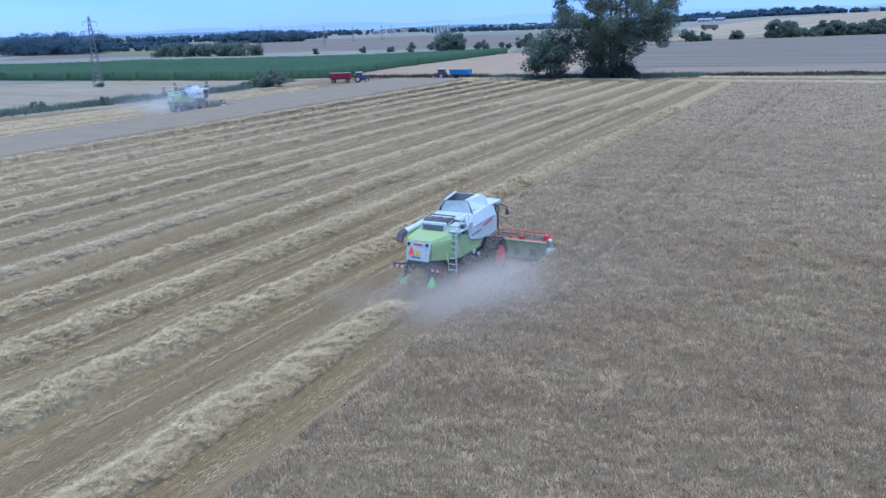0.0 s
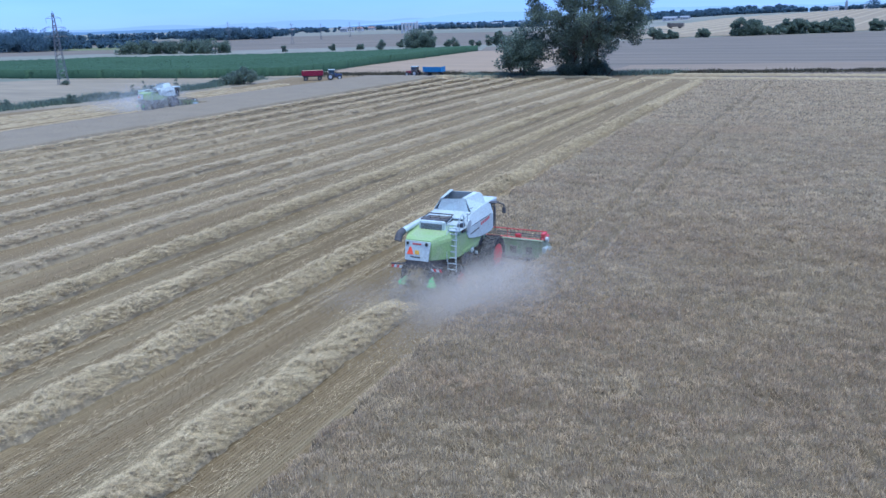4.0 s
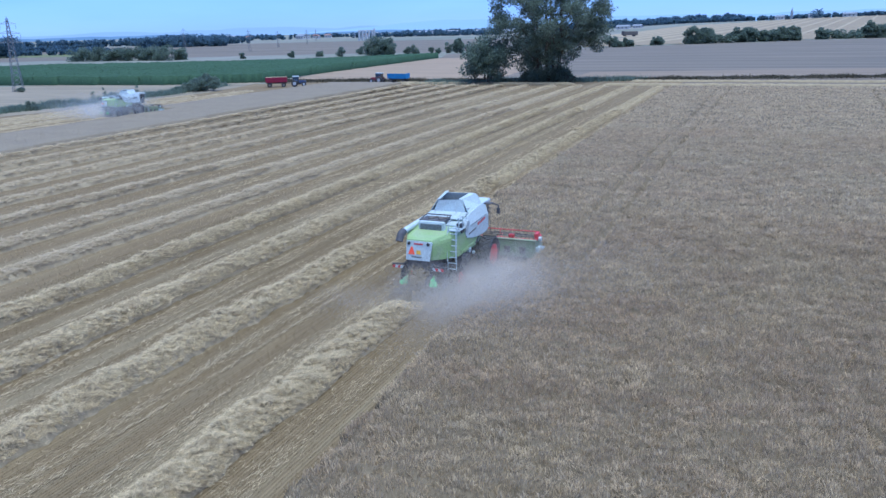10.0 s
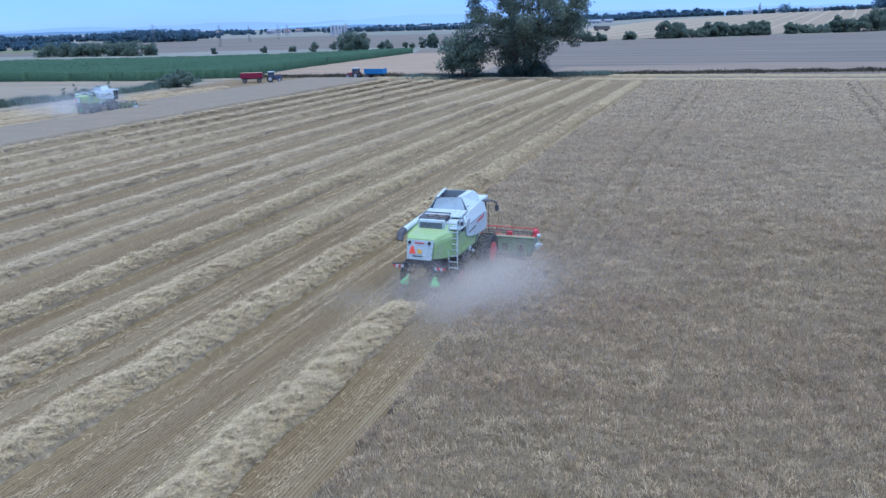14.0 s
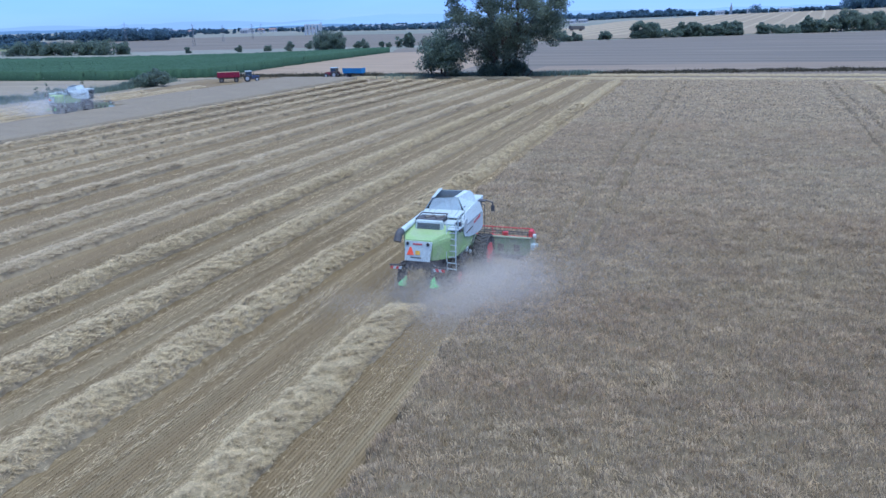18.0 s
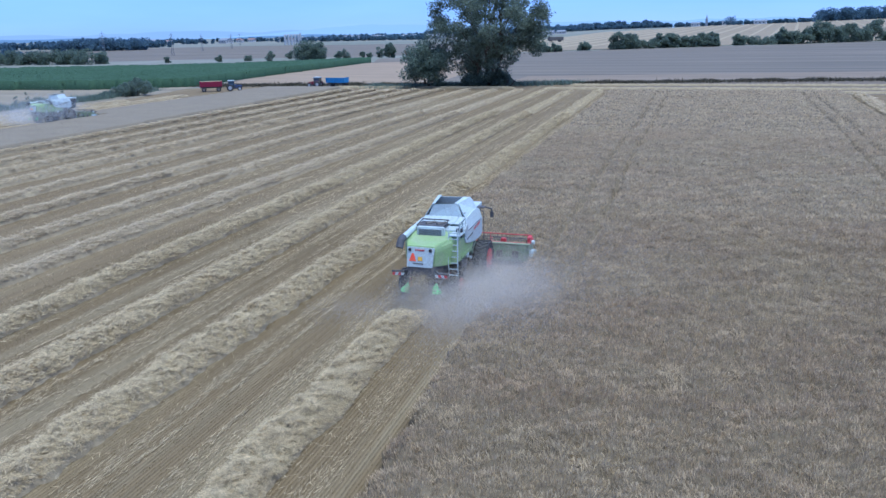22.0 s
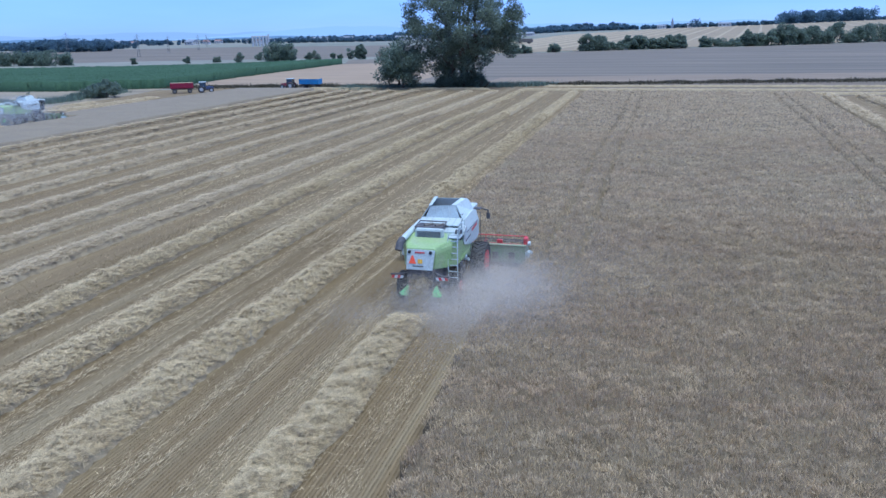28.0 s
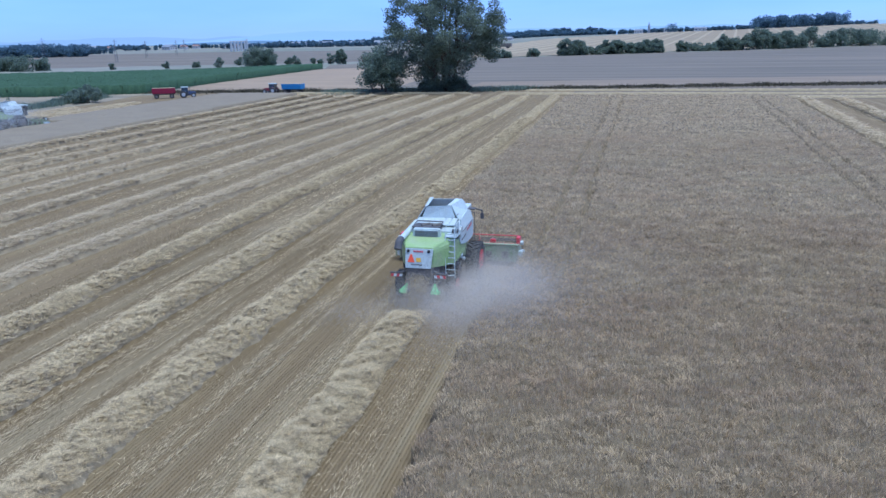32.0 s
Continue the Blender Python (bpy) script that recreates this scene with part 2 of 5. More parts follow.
rings = np.array([0, 30, 60, 100, 150, 220, 300, 400, 440, 480, 520, 560, 600, 640, 680, 720, 760, 800, 950, 1100, 1300, 1460, 1700, 2100, 2700, 3500, 4600])
angles = np.linspace(0, 2 * math.pi, 241)[:-1]
gr, ga = np.meshgrid(rings, angles, indexing="ij")
gx, gy = 12 + gr * np.sin(ga), -31 + gr * np.cos(ga)
gv = np.stack([gx, gy, lie(gx, gy) - 0.03], -1).reshape(-1, 3)
na = len(angles)
ii, jj = np.meshgrid(np.arange(1, len(rings) - 1), np.arange(na), indexing="ij")
gf = np.stack([ii * na + jj, ii * na + (jj + 1) % na, (ii + 1) * na + (jj + 1) % na, (ii + 1) * na + jj], -1).reshape(-1, 4)[:, ::-1]
bm = bmesh.new()
bv = [bm.verts.new(p) for p in gv[na:]]
for q in gf - na:
    bm.faces.new([bv[k] for k in q])
bm.faces.new([bv[k] for k in range(na)][::-1])
bmesh.ops.recalc_face_normals(bm, faces=bm.faces)
me = bpy.data.meshes.new("ground")
bm.to_mesh(me)
bm.free()
me.materials.append(FARMIX)
tagged(new("ground", me), "flat farmland reaching away to the horizon", "ground", kind="structure")


def patch(name, corners, z, mat, label, category="field"):
    """A field as a thin sheet on the ground with the given outline."""
    b = bmesh.new()
    vs = [b.verts.new((x, y, float(lie(np.array(x), np.array(y))) + z)) for x, y in corners]
    b.faces.new(vs)
    bmesh.ops.triangulate(b, faces=b.faces)
    if sum((f.normal.z * f.calc_area()) for f in b.faces) < 0:
        bmesh.ops.reverse_faces(b, faces=b.faces)
    m = bpy.data.meshes.new(name)
    b.to_mesh(m)
    b.free()
    m.materials.append(mat)
    return tagged(new(name, m), label, category, kind="structure")


patch("ground_stubble", [(-60, -70), (60, -70), (60, 160), (-20, 146), (-92, 138), (-104, 126), (-103.5, 98), (-104.5, 74), (-106.5, 62), (-108, 46), (-114, 20), (-114, -70)], 0.0, STUBBLE, "harvested stubble with fine drill rows and wheel marks")
patch("ground_far_wheat", [(-107, 152), (-118, 284), (-130, 318), (-100, 370), (-77, 392), (-34, 445), (24, 491), (41, 511), (76, 531), (132, 586), (174, 628), (272, 686), (360, 560), (160, 176), (60, 167), (20, 160)], 0.02, FARWHEAT, "broad ripe grain field beyond the tree")
patch("ground_pale_field", [(-98, 62), (-96, 104), (-109, 156), (-161, 122), (-230, 66), (-190, 20), (-110, 20)], 0.02, PALE, "pale cut grain field beside the maize")
patch("ground_plum_field", [(-420, 250), (-225, 340), (-150, 352), (-60, 480), (-90, 640), (-480, 800), (-800, 620)], 0.02, FARWHEAT, "wide greyish grain field in the distance")
patch("ground_meadow", [(-462, 338), (-372, 352), (-440, 420), (-548, 404)], 0.05, GRASS, "strip of green meadow between far fields")
patch("ground_tan_field", [(-103, 145), (-110, 175), (-115, 274), (-70, 300), (-52, 200), (-47, 147)], 0.028, TAN, "tan cut field between the maize and the tall tree")
patch("ground_pale_margin", [(-30, 151), (20, 160), (60, 166), (140, 177), (150, 215), (60, 194), (-30, 176)], 0.028, MARGINTAN, "pale worn margin of the field beyond the headland")


patch("ground_headland_stubble", [(-3, 119), (66, 119), (66, 160), (20, 153), (-3, 148)], 0.012, DARKSTUB, "stubble at the head of the field, darkened for the shadow between straw rows")


# ---- swaths of straw: long ridges left behind by each pass ----
def swath_line(x0, bend=0.0, slope=0.0):
    return lambda y: x0 + bend * np.tanh((y - 14) / 14.0) + slope * (y - 80)


def swath(x_of_y, y0, y1, width, height, seed, step=0.16, strands=0, strand_len=0.34, strand_w=0.02, across=False, near=0.0, label="ridge of loose golden straw lying along the stubble"):
    """One ridge along y (or along x when across), lumpy in height and width, with loose strands on it."""
    n = int((y1 - y0) / step)
    ys = np.linspace(y0, y1, n)
    us = np.linspace(-1, 1, 15 if step < 0.25 else 9)
    gy, gu = np.meshgrid(ys, us, indexing="ij")
    wob = waves(gy, gy * 0, seed, 6, 2.0, 9.0)
    half = width * 0.5 * (1 + 0.09 * waves(gy, gu * 0.7, seed + 1, 8, 0.5, 3.0))
    gx = x_of_y(gy) + 0.09 * wob + gu * half
    fold = np.abs(waves(gx * 1.1 + gy * 0.5, gy, seed + 2, 7, 0.5, 1.1)) ** 0.6 - 0.5
    lump = 0.95 + (0.85 if step < 0.12 else 0.6 if step < 0.25 else 0.14) * fold + 0.11 * waves(gx, gy, seed + 3, 6, 1.2, 5.0)
    prof = np.clip(1 - np.abs(gu) ** 4.5, 0, 1) ** 0.7
    gz = height * prof * lump + 0.06 * waves(gx, gy, seed + 4, 8, 0.2, 0.5) * prof
    gz[:, 0] = gz[:, -1] = -0.02
    ends = np.clip(np.minimum(gy - y0, y1 - gy) / 1.2, 0, 1)
    gz *= ends ** 0.5
    v = np.stack([gx, gy, gz], -1)
    nu = len(us)
    if strands:
        k = int(strands)
        sy = rng.uniform(y0, y1, k)
        if near:
            pick = rng.random(k)
            sy = np.where(pick < near, rng.uniform(max(y0, -20), min(y1, 26), k), np.where(pick < near + 0.28, rng.uniform(min(y1 - 1, 24), min(y1, 80), k), sy))
        su = np.where(rng.random(k) < 0.975, rng.uniform(-1.0, 1.0, k), rng.normal(0, 1.1, k))
        iy = np.clip(((sy - y0) / (y1 - y0) * (n - 1)).astype(int), 0, n - 2)
        iu = np.clip(((su + 1) / 2 * (nu - 1)).astype(int), 0, nu - 2)
        p = v[iy, iu] + rng.normal(0, 0.06, (k, 3)) * (1, 1, 0.2)
        p[:, 0] += np.where(np.abs(su) > 1, (su - np.sign(su)) * width * 0.5, 0)
        p[:, 2] = np.maximum(p[:, 2], 0.0) + rng.uniform(0.0, 0.05, k)
        a = rng.uniform(0, 6.283, k)
        grow = np.clip((sy + 31) / 55, 1, 2.6)
        ln = strand_len * rng.uniform(0.5, 1.3, k) * grow ** 0.5
        d = np.stack([np.cos(a), np.sin(a), rng.normal(0.0, 0.13, k) * (np.abs(su) < 1)], -1) * ln[:, None]
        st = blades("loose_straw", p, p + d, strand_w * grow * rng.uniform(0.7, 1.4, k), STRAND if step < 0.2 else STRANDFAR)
    i = (np.arange(n - 1)[:, None] * nu + np.arange(nu - 1)[None]).ravel()
    f = np.stack([i, i + nu, i + nu + 1, i + 1], -1)[:, ::-1]
    vv = v.reshape(-1, 3)
    if across:
        vv = vv[:, [1, 0, 2]]
        f = f[:, ::-1]
    ob = tagged(new("straw_windrow", mesh_np("straw_windrow", vv, f, STRAW, True)), label, "windrow", "straw windrows", "stuff")
    if strands:
        s = new("loose_straw", st)
        s.parent = ob
    return ob


NEAR = "thick lumpy ridge of fresh golden straw lying on the stubble"
swath(swath_line(-0.1), -24, -1.0, 1.62, 0.34, 10, 0.08, 110000, 0.27, 0.0135, near=1.0, label="fresh straw ridge trailing from the rear of the harvester")
swath(swath_line(-6.0, 0.4), -30, 124, 1.75, 0.38, 20, 0.11, 175000, 0.29, 0.0155, near=0.64, label=NEAR)
swath(swath_line(-11.3), -28, 124, 1.65, 0.38, 30, 0.13, 110000, 0.36, 0.0235, near=0.6, label=NEAR)
swath(swath_line(-16.3), -24, 124, 1.65, 0.38, 40, 0.16, 90000, 0.4, 0.028, near=0.55, label=NEAR)
FAR_ROWS = [-21.7, -27.0, -32.6, -38.3, -43.6, -48.7, -53.3, -58.9]
for k, rx in enumerate(FAR_ROWS):
    swath(swath_line(rx), -15 + k * 4, 126 - k * 0.2, 1.6, 0.42, 50 + 10 * k, 0.3, 36000 - 4000 * k if k < 4 else 16000, 0.42 + 0.03 * k, 0.038 + 0.003 * k, near=0.5 if k < 3 else 0.0)
for k, rx in enumerate((-77.5, -82.8, -88.0, -93.0)):
    swath(swath_line(rx), 20, (58.5, 100, 108, 96)[k], 1.8, 0.34, 150 + 10 * k, 0.4, 2500, 0.42, 0.045)
for k, (ry, xa, xb) in enumerate(((121.8, -4, 60), (130.5, -18, 62), (140.5, -14, 66), (132.0, -66, -24))):
    swath(swath_line(ry), xa, xb, 1.5, 0.4, 200 + 10 * k, 0.3, 2500, 0.5, 0.06, across=True, label="straw ridge lying across the head of the field")
for k, rx in enumerate((36.4, 42.3)):
    swath(swath_line(rx, 0.0, 0.052), 40, 119, 2.2, 0.45, 240 + 10 * k, 0.3, 8000, 0.6, 0.06)

for k, rx in enumerate((-0.1, -6.4, -11.3, -16.3, -21.7, -27.0)):
    swath(swath_line(rx), -64, (-23.8, -29.8, -27.8, -23.8, -14.8, -10.8)[k], 2.0, 0.32, 260 + 10 * k, 0.5, 4000, 0.5, 0.05)


# ---- standing wheat ----
def tramlines(x, y):
    return sum(np.exp(-((x - t - s * (y - 38) - 0.12 * np.sin(y * 0.11)) / 0.26) ** 2) for t, s in ((6.4, 0.014), (4.6, 0.014), (25.5, 0.05), (27.2, 0.05)))


def mounds(x, y):
    """Soft rounded clumps of ears with narrow dark clefts between them, longer across the rows."""
    a = np.abs(waves(x * 0.9, y, 3, 7, 0.8, 1.7)) ** 0.6
    b = np.abs(waves(x * 0.9, y, 12, 7, 0.45, 0.9)) ** 0.7
    return 0.6 * a + 0.4 * b - 0.55


def clefts(x, y):
    """Short broken furrows lying across the field where the grain has parted."""
    line = np.exp(-(waves(x * 0.28, y, 17, 8, 0.9, 2.2) / 0.16) ** 2)
    return line * np.clip(1.6 * waves(x * 0.6, y, 18, 8, 1.2, 3.0) + 0.15, 0, 1)


def cut_edge(y):
    """Where the standing grain begins behind the cutting table."""
    return 3.05 + 0.42 * np.clip((y + 1) / 5, 0, 1) + 0.035 * np.clip(-4 - y, 0, 20) + 0.12 * waves(y, y * 0, 5, 6, 0.5, 3)


def canopy_z(x, y):
    track = tramlines(x, y) * np.clip((y + 2) / 9, 0.1, 1)
    edge = 0.36 * np.exp(-np.clip(x - cut_edge(y), 0, 9) / 0.3) * (y < 8.4)
    return 0.70 - edge - 0.3 * clefts(x, y) - 0.68 * track * (0.6 + 0.4 * np.sin(y * 0.8 + np.sin(y * 0.31))) + 0.34 * mounds(x, y) + 0.05 * waves(x, y, 4, 7, 2.0, 7.0)


def canopy_left(x, y):
    return 0.62 + 0.03 * waves(x, y, 15, 7, 0.8, 3.0) + 0.02 * waves(x * 0.3, y, 16, 6, 3.0, 12.0)


def inside_wheat(x, y):
    behind = (x > cut_edge(y)) & (y <= 8.4)
    ahead = (x > -2.95 + 0.12 * waves(y, y * 0, 6, 6, 0.5, 3)) & (y > 8.4)
    right = (x < 33.8 + 0.05 * (y - 80)) & (y < 118.8)
    return (behind | ahead) & right


def wheat_block(name, xs, ys, inside, mat, label, top_z=canopy_z):
    """Standing grain: its uneven top as a grid, cut out to the given outline, with walls of stalks down to the ground."""
    gx, gy = np.meshgrid(xs, ys)
    gz = top_z(gx, gy)
    nx, ny = len(xs), len(ys)
    cx, cy = (gx[:-1, :-1] + gx[1:, 1:]) / 2, (gy[:-1, :-1] + gy[1:, 1:]) / 2
    keep = inside(cx, cy)
    idx = np.arange(nx * ny).reshape(ny, nx)
    q = np.stack([idx[:-1, :-1], idx[:-1, 1:], idx[1:, 1:], idx[1:, :-1]], -1)[keep]
    top = np.stack([gx, gy, gz], -1).reshape(-1, 3)
    low = top * (1, 1, 0)
    pad = np.pad(keep, 1)
    walls = []
    for dy, dx, a, b in ((0, -1, 3, 0), (0, 1, 1, 2), (-1, 0, 0, 1), (1, 0, 2, 3)):
        rim = keep & ~pad[1 + dy:1 + dy + ny - 1, 1 + dx:1 + dx + nx - 1]
        cell = np.stack([idx[:-1, :-1], idx[:-1, 1:], idx[1:, 1:], idx[1:, :-1]], -1)[rim]
        walls.append(np.stack([cell[:, b], cell[:, a], cell[:, a] + nx * ny, cell[:, b] + nx * ny], -1))
    f = np.concatenate([q, *walls])
    return tagged(new(name, mesh_np(name, np.concatenate([top, low]), f, mat, True)), label, "crop", kind="stuff")


xs = np.concatenate([np.arange(-3.4, 20, 0.17), np.arange(20, 36.6, 0.3)])
ys = np.concatenate([np.arange(-64, -26, 1.0), np.arange(-26, 14, 0.2), np.arange(14, 50, 0.32), np.arange(50, 120, 0.6)])
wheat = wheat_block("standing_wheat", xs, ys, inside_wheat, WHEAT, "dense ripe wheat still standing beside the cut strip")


def ears(count, x0, x1, y0, y1, length, width, inside, seed, mat=EAR, lean_by=0.55, top_z=canopy_z, gap=0.95):
    r = np.random.default_rng(seed)
    x, y = r.uniform(x0, x1, count), r.uniform(y0, y1, count)
    ok = inside(x, y) & (y > y0 + 9 * r.random(count)) & (y < y1 - 9 * r.random(count))
    x, y = x[ok], y[ok]
    n = len(x)
    z = top_z(x, y)
    keep = r.random(n) < 0.82 + gap * mounds(x, y) + 0.1 * waves(x * 0.25, y, 14, 7, 1.5, 4.0) - 0.6 * clefts(x, y) - 1.2 * tramlines(x, y) * np.clip((y + 2) / 9, 0.05, 1)
    x, y, z = x[keep], y[keep], z[keep]
    n = len(x)
    lean = waves(x, y, 8, 7, 0.8, 3.5)
    a = 1.6 * waves(x, y, 9, 6, 1.5, 6) + r.normal(0, 1.5, n)
    h = length * r.uniform(0.7, 1.25, n)
    base = np.stack([x, y, z - 0.45 * length], -1)
    s = lean_by + 0.22 * lean + r.normal(0, 0.32, n)
    tip = base + np.stack([np.sin(a) * s * h, np.cos(a) * s * h, h * np.clip(1.0 - 0.3 * np.abs(s), 0.3, 1)], -1)
    return blades("wheat_ears", tip, base, width * r.uniform(0.7, 1.3, n), mat)


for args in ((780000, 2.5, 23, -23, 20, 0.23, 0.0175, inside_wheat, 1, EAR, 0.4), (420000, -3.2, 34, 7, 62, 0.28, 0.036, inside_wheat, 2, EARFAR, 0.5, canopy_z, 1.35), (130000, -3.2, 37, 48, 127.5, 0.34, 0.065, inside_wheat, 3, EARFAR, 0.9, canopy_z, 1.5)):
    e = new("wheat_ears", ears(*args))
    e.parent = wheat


def inside_left(x, y):
    return (x > -80.4) & (x < -60.9 - 0.02 * (y - 60)) & (y < 128) & ~((y < 69.0) & (x < -74.2))


left_wheat = wheat_block("standing_wheat", np.arange(-81, -59, 0.6), np.arange(0, 129, 0.8), inside_left, STRIP, "strip of ripe wheat still standing in the stubble", canopy_left)
e = new("wheat_ears", ears(30000, -81, -60, 10, 128, 0.10, 0.06, inside_left, 4, STRIPEAR, 1.4, canopy_left, 0.2))
e.parent = left_wheat


# short stalks left standing in drill rows
ROW = 0.12566


def stubble(count, x0, x1, y0, y1, length, width, seed, mat=STALK):
    r = np.random.default_rng(seed)
    x = np.round(r.uniform(x0, x1, count) / ROW) * ROW + r.normal(0, 0.012, count)
    y = r.uniform(y0, y1, count)
    ok = ~inside_wheat(x, y)
    x, y = x[ok], y[ok]
    n = len(x)
    base = np.stack([x, y, np.full(n, -0.01)], -1)
    h = length * r.uniform(0.5, 1.2, n)
    tip = base + np.stack([r.normal(0, 0.25, n) * h, r.normal(0.0, 0.9, n) * h, 0.8 * h], -1)
    return blades("stubble_stalks", base, tip, width * r.uniform(0.6, 1.3, n), mat)


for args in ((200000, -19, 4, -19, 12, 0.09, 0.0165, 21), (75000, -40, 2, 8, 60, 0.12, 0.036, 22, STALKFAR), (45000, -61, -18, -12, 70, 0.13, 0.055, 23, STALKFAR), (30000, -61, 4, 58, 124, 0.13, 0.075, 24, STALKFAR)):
    tagged(new("stubble_stalks", stubble(*args)), "short pale stalks left in drill rows", "stubble", kind="stuff")


# flattened straw in the wheel tracks on both sides of each ridge
def wheel_tracks(centres, y0, y1, per_metre, length, width, seed):
    r = np.random.default_rng(seed)
    n = int((y1 - y0) * per_metre * len(centres) * 2)
    c = np.array(centres)[r.integers(0, len(centres), n)] + np.where(r.random(n) < 0.5, -1.75, 1.75) + r.normal(0, 0.24, n)
    y = r.uniform(y0, y1, n)
    keep = (r.random(n) < 0.5 + 0.5 * waves(c * 0.6, y, seed, 7, 1.5, 9.0)) & ~inside_wheat(c, y)
    c, y = c[keep], y[keep]
    n = len(c)
    base = np.stack([c, y, r.uniform(0.03, 0.07, n)], -1)
    a, ln = r.normal(1.57, 0.35, n), length * r.uniform(0.5, 1.4, n)
    tip = base + np.stack([np.cos(a) * ln, np.sin(a) * ln, r.normal(0, 0.02, n)], -1)
    return blades("flattened_straw", base, tip, width, STRAND)


for args in (((0.1, -6.1, -11.3), -20, 20, 130, 0.26, 0.0105, 51), ((-6.0, -11.3, -16.3, -21.7, -27.0), 14, 75, 22, 0.5, 0.035, 52)):
    tagged(new("flattened_straw", wheel_tracks(*args)), "pale straw pressed flat in the wheel tracks", "straw", kind="stuff")


# thin pale lines of chaff drawn out along the stubble between the ridges
def chaff_lines(gaps, y0, y1, count, length, width, seed):
    r = np.random.default_rng(seed)
    lines = np.array([(g + r.uniform(-1.35, 1.35), r.uniform(0.03, 0.11)) for g in gaps for _ in range(6)])
    k = r.integers(0, len(lines), count)
    y = r.uniform(y0, y1, count)
    x = lines[k, 0] + r.normal(0, 1, count) * lines[k, 1] + 0.06 * np.sin(y * 0.4 + k)
    keep = (r.random(count) < 0.45 + 0.5 * waves(k * 3.1, y, seed, 6, 2.0, 12.0)) & ~inside_wheat(x, y)
    x, y = x[keep], y[keep]
    n = len(x)
    base = np.stack([x, y, r.uniform(0.05, 0.1, n)], -1)
    a, ln = r.normal(1.57, 0.3, n), length * r.uniform(0.5, 1.4, n)
    tip = base + np.stack([np.cos(a) * ln, np.sin(a) * ln, r.normal(0, 0.015, n)], -1)
    return blades("chaff_lines", base, tip, width, STRAND)


for args in (((-3.1, -8.7, -13.9), -20, 22, 44000, 0.25, 0.0115, 53), ((-3.1, -8.7, -13.9, -19.0, -24.3, -29.8), 18, 100, 9000, 0.7, 0.04, 54)):
    tagged(new("chaff_lines", chaff_lines(*args)), "thin pale lines of chaff on the stubble", "chaff", kind="stuff")


# ---- parts and plants ----
def part(name, b, mat, parent=None, label=""):
    """Link a bmesh as one mesh object under a thing or a part."""
    bmesh.ops.recalc_face_normals(b, faces=b.faces)
    m = bpy.data.meshes.new(name)
    b.to_mesh(m)
    b.free()
    m.materials.append(mat)
    ob = new(name, m)
    ob.parent = parent
    if label:
        ob["label"] = label
    return ob


def thing(name, at, label, category, group="", kind="", turn=0.0, size=1.0):
    ob = new(name)
    ob.matrix_basis = pose(*at, 0, 0, turn) @ Matrix.Diagonal((size, size, size, 1))
    return tagged(ob, label, category, group, kind)


def limb(b, p, q, r0, r1, sides=7, wob=0.0):
    """A tapered, slightly crooked limb from p to q."""
    p, q = Vector(p), Vector(q)
    d = (q - p)
    turn = d.to_track_quat("Z", "Y").to_matrix()
    rings = []
    n = max(2, int(d.length / 1.5) + 1)
    for i in range(n + 1):
        u = i / n
        c = p + d * u + Vector((random.uniform(-wob, wob), random.uniform(-wob, wob), 0)) * (0 < i < n)
        r = r0 + (r1 - r0) * u
        rings.append([b.verts.new(c + turn @ Vector((r * math.cos(6.2832 * k / sides), r * math.sin(6.2832 * k / sides), 0))) for k in range(sides)])
    for a, c in zip(rings, rings[1:]):
        for k in range(sides):
            b.faces.new((a[k], a[(k + 1) % sides], c[(k + 1) % sides], c[k]))
    b.faces.new(rings[-1])


def leaf_cloud(name, clumps, count, leaf, mat, seed, shell=0.55, far=False):
    """Leaves in uneven clumps: clumps are (x, y, z, radius); each leaf is a small tilted four-cornered blade."""
    r = np.random.default_rng(seed)
    c = np.array(clumps, float)
    w = c[:, 3] ** 2
    which = r.choice(len(c), count, p=w / w.sum())
    d = r.normal(0, 1, (count, 3))
    d /= np.linalg.norm(d, axis=1)[:, None]
    rad = c[which, 3] * (shell + (1 - shell) * r.random(count)) * (1 + (0.07 if far else 0.22) * r.normal(0, 1, count))
    p = c[which, :3] + d * rad[:, None] * (1.05, 1.05, 0.8)
    a = r.normal(0, 1, (count, 3))
    a /= np.linalg.norm(a, axis=1)[:, None]
    b = np.cross(a, r.normal(0, 1, (count, 3)))
    b /= np.linalg.norm(b, axis=1)[:, None]
    s = leaf * r.uniform(0.6, 1.4, count)[:, None]
    if far:
        return mesh_np(name, np.stack([p - a * s, p + b * s * 0.9, p + a * s], 1).reshape(-1, 3), np.arange(3 * count).reshape(count, 3), mat)
    v = np.stack([p - a * s, p + b * s * 0.45, p + a * s, p - b * s * 0.45], 1).reshape(-1, 3)
    return mesh_np(name, v, np.arange(4 * count).reshape(count, 4), mat)


def crown_clumps(seed, height, width, base, n, r_lo, r_hi, waist=1.0):
    """Clump centres spread through an egg-shaped crown that is uneven and open."""
    r = random.Random(seed)
    out = []
    while len(out) < n:
        x, y, z = r.uniform(-1, 1), r.uniform(-1, 1), r.uniform(0, 1)
        lim = (math.sin(math.pi * (0.12 + 0.83 * z)) ** 0.6) * (waist + (1 - waist) * min(1.0, z / 0.4))
        q = math.hypot(x, y)
        if q > lim or q < 0.25 * lim and r.random() < 0.6:
            continue
        out.append((x * width / 2, y * width / 2, base + z * (height - base), r.uniform(r_lo, r_hi)))
    return out


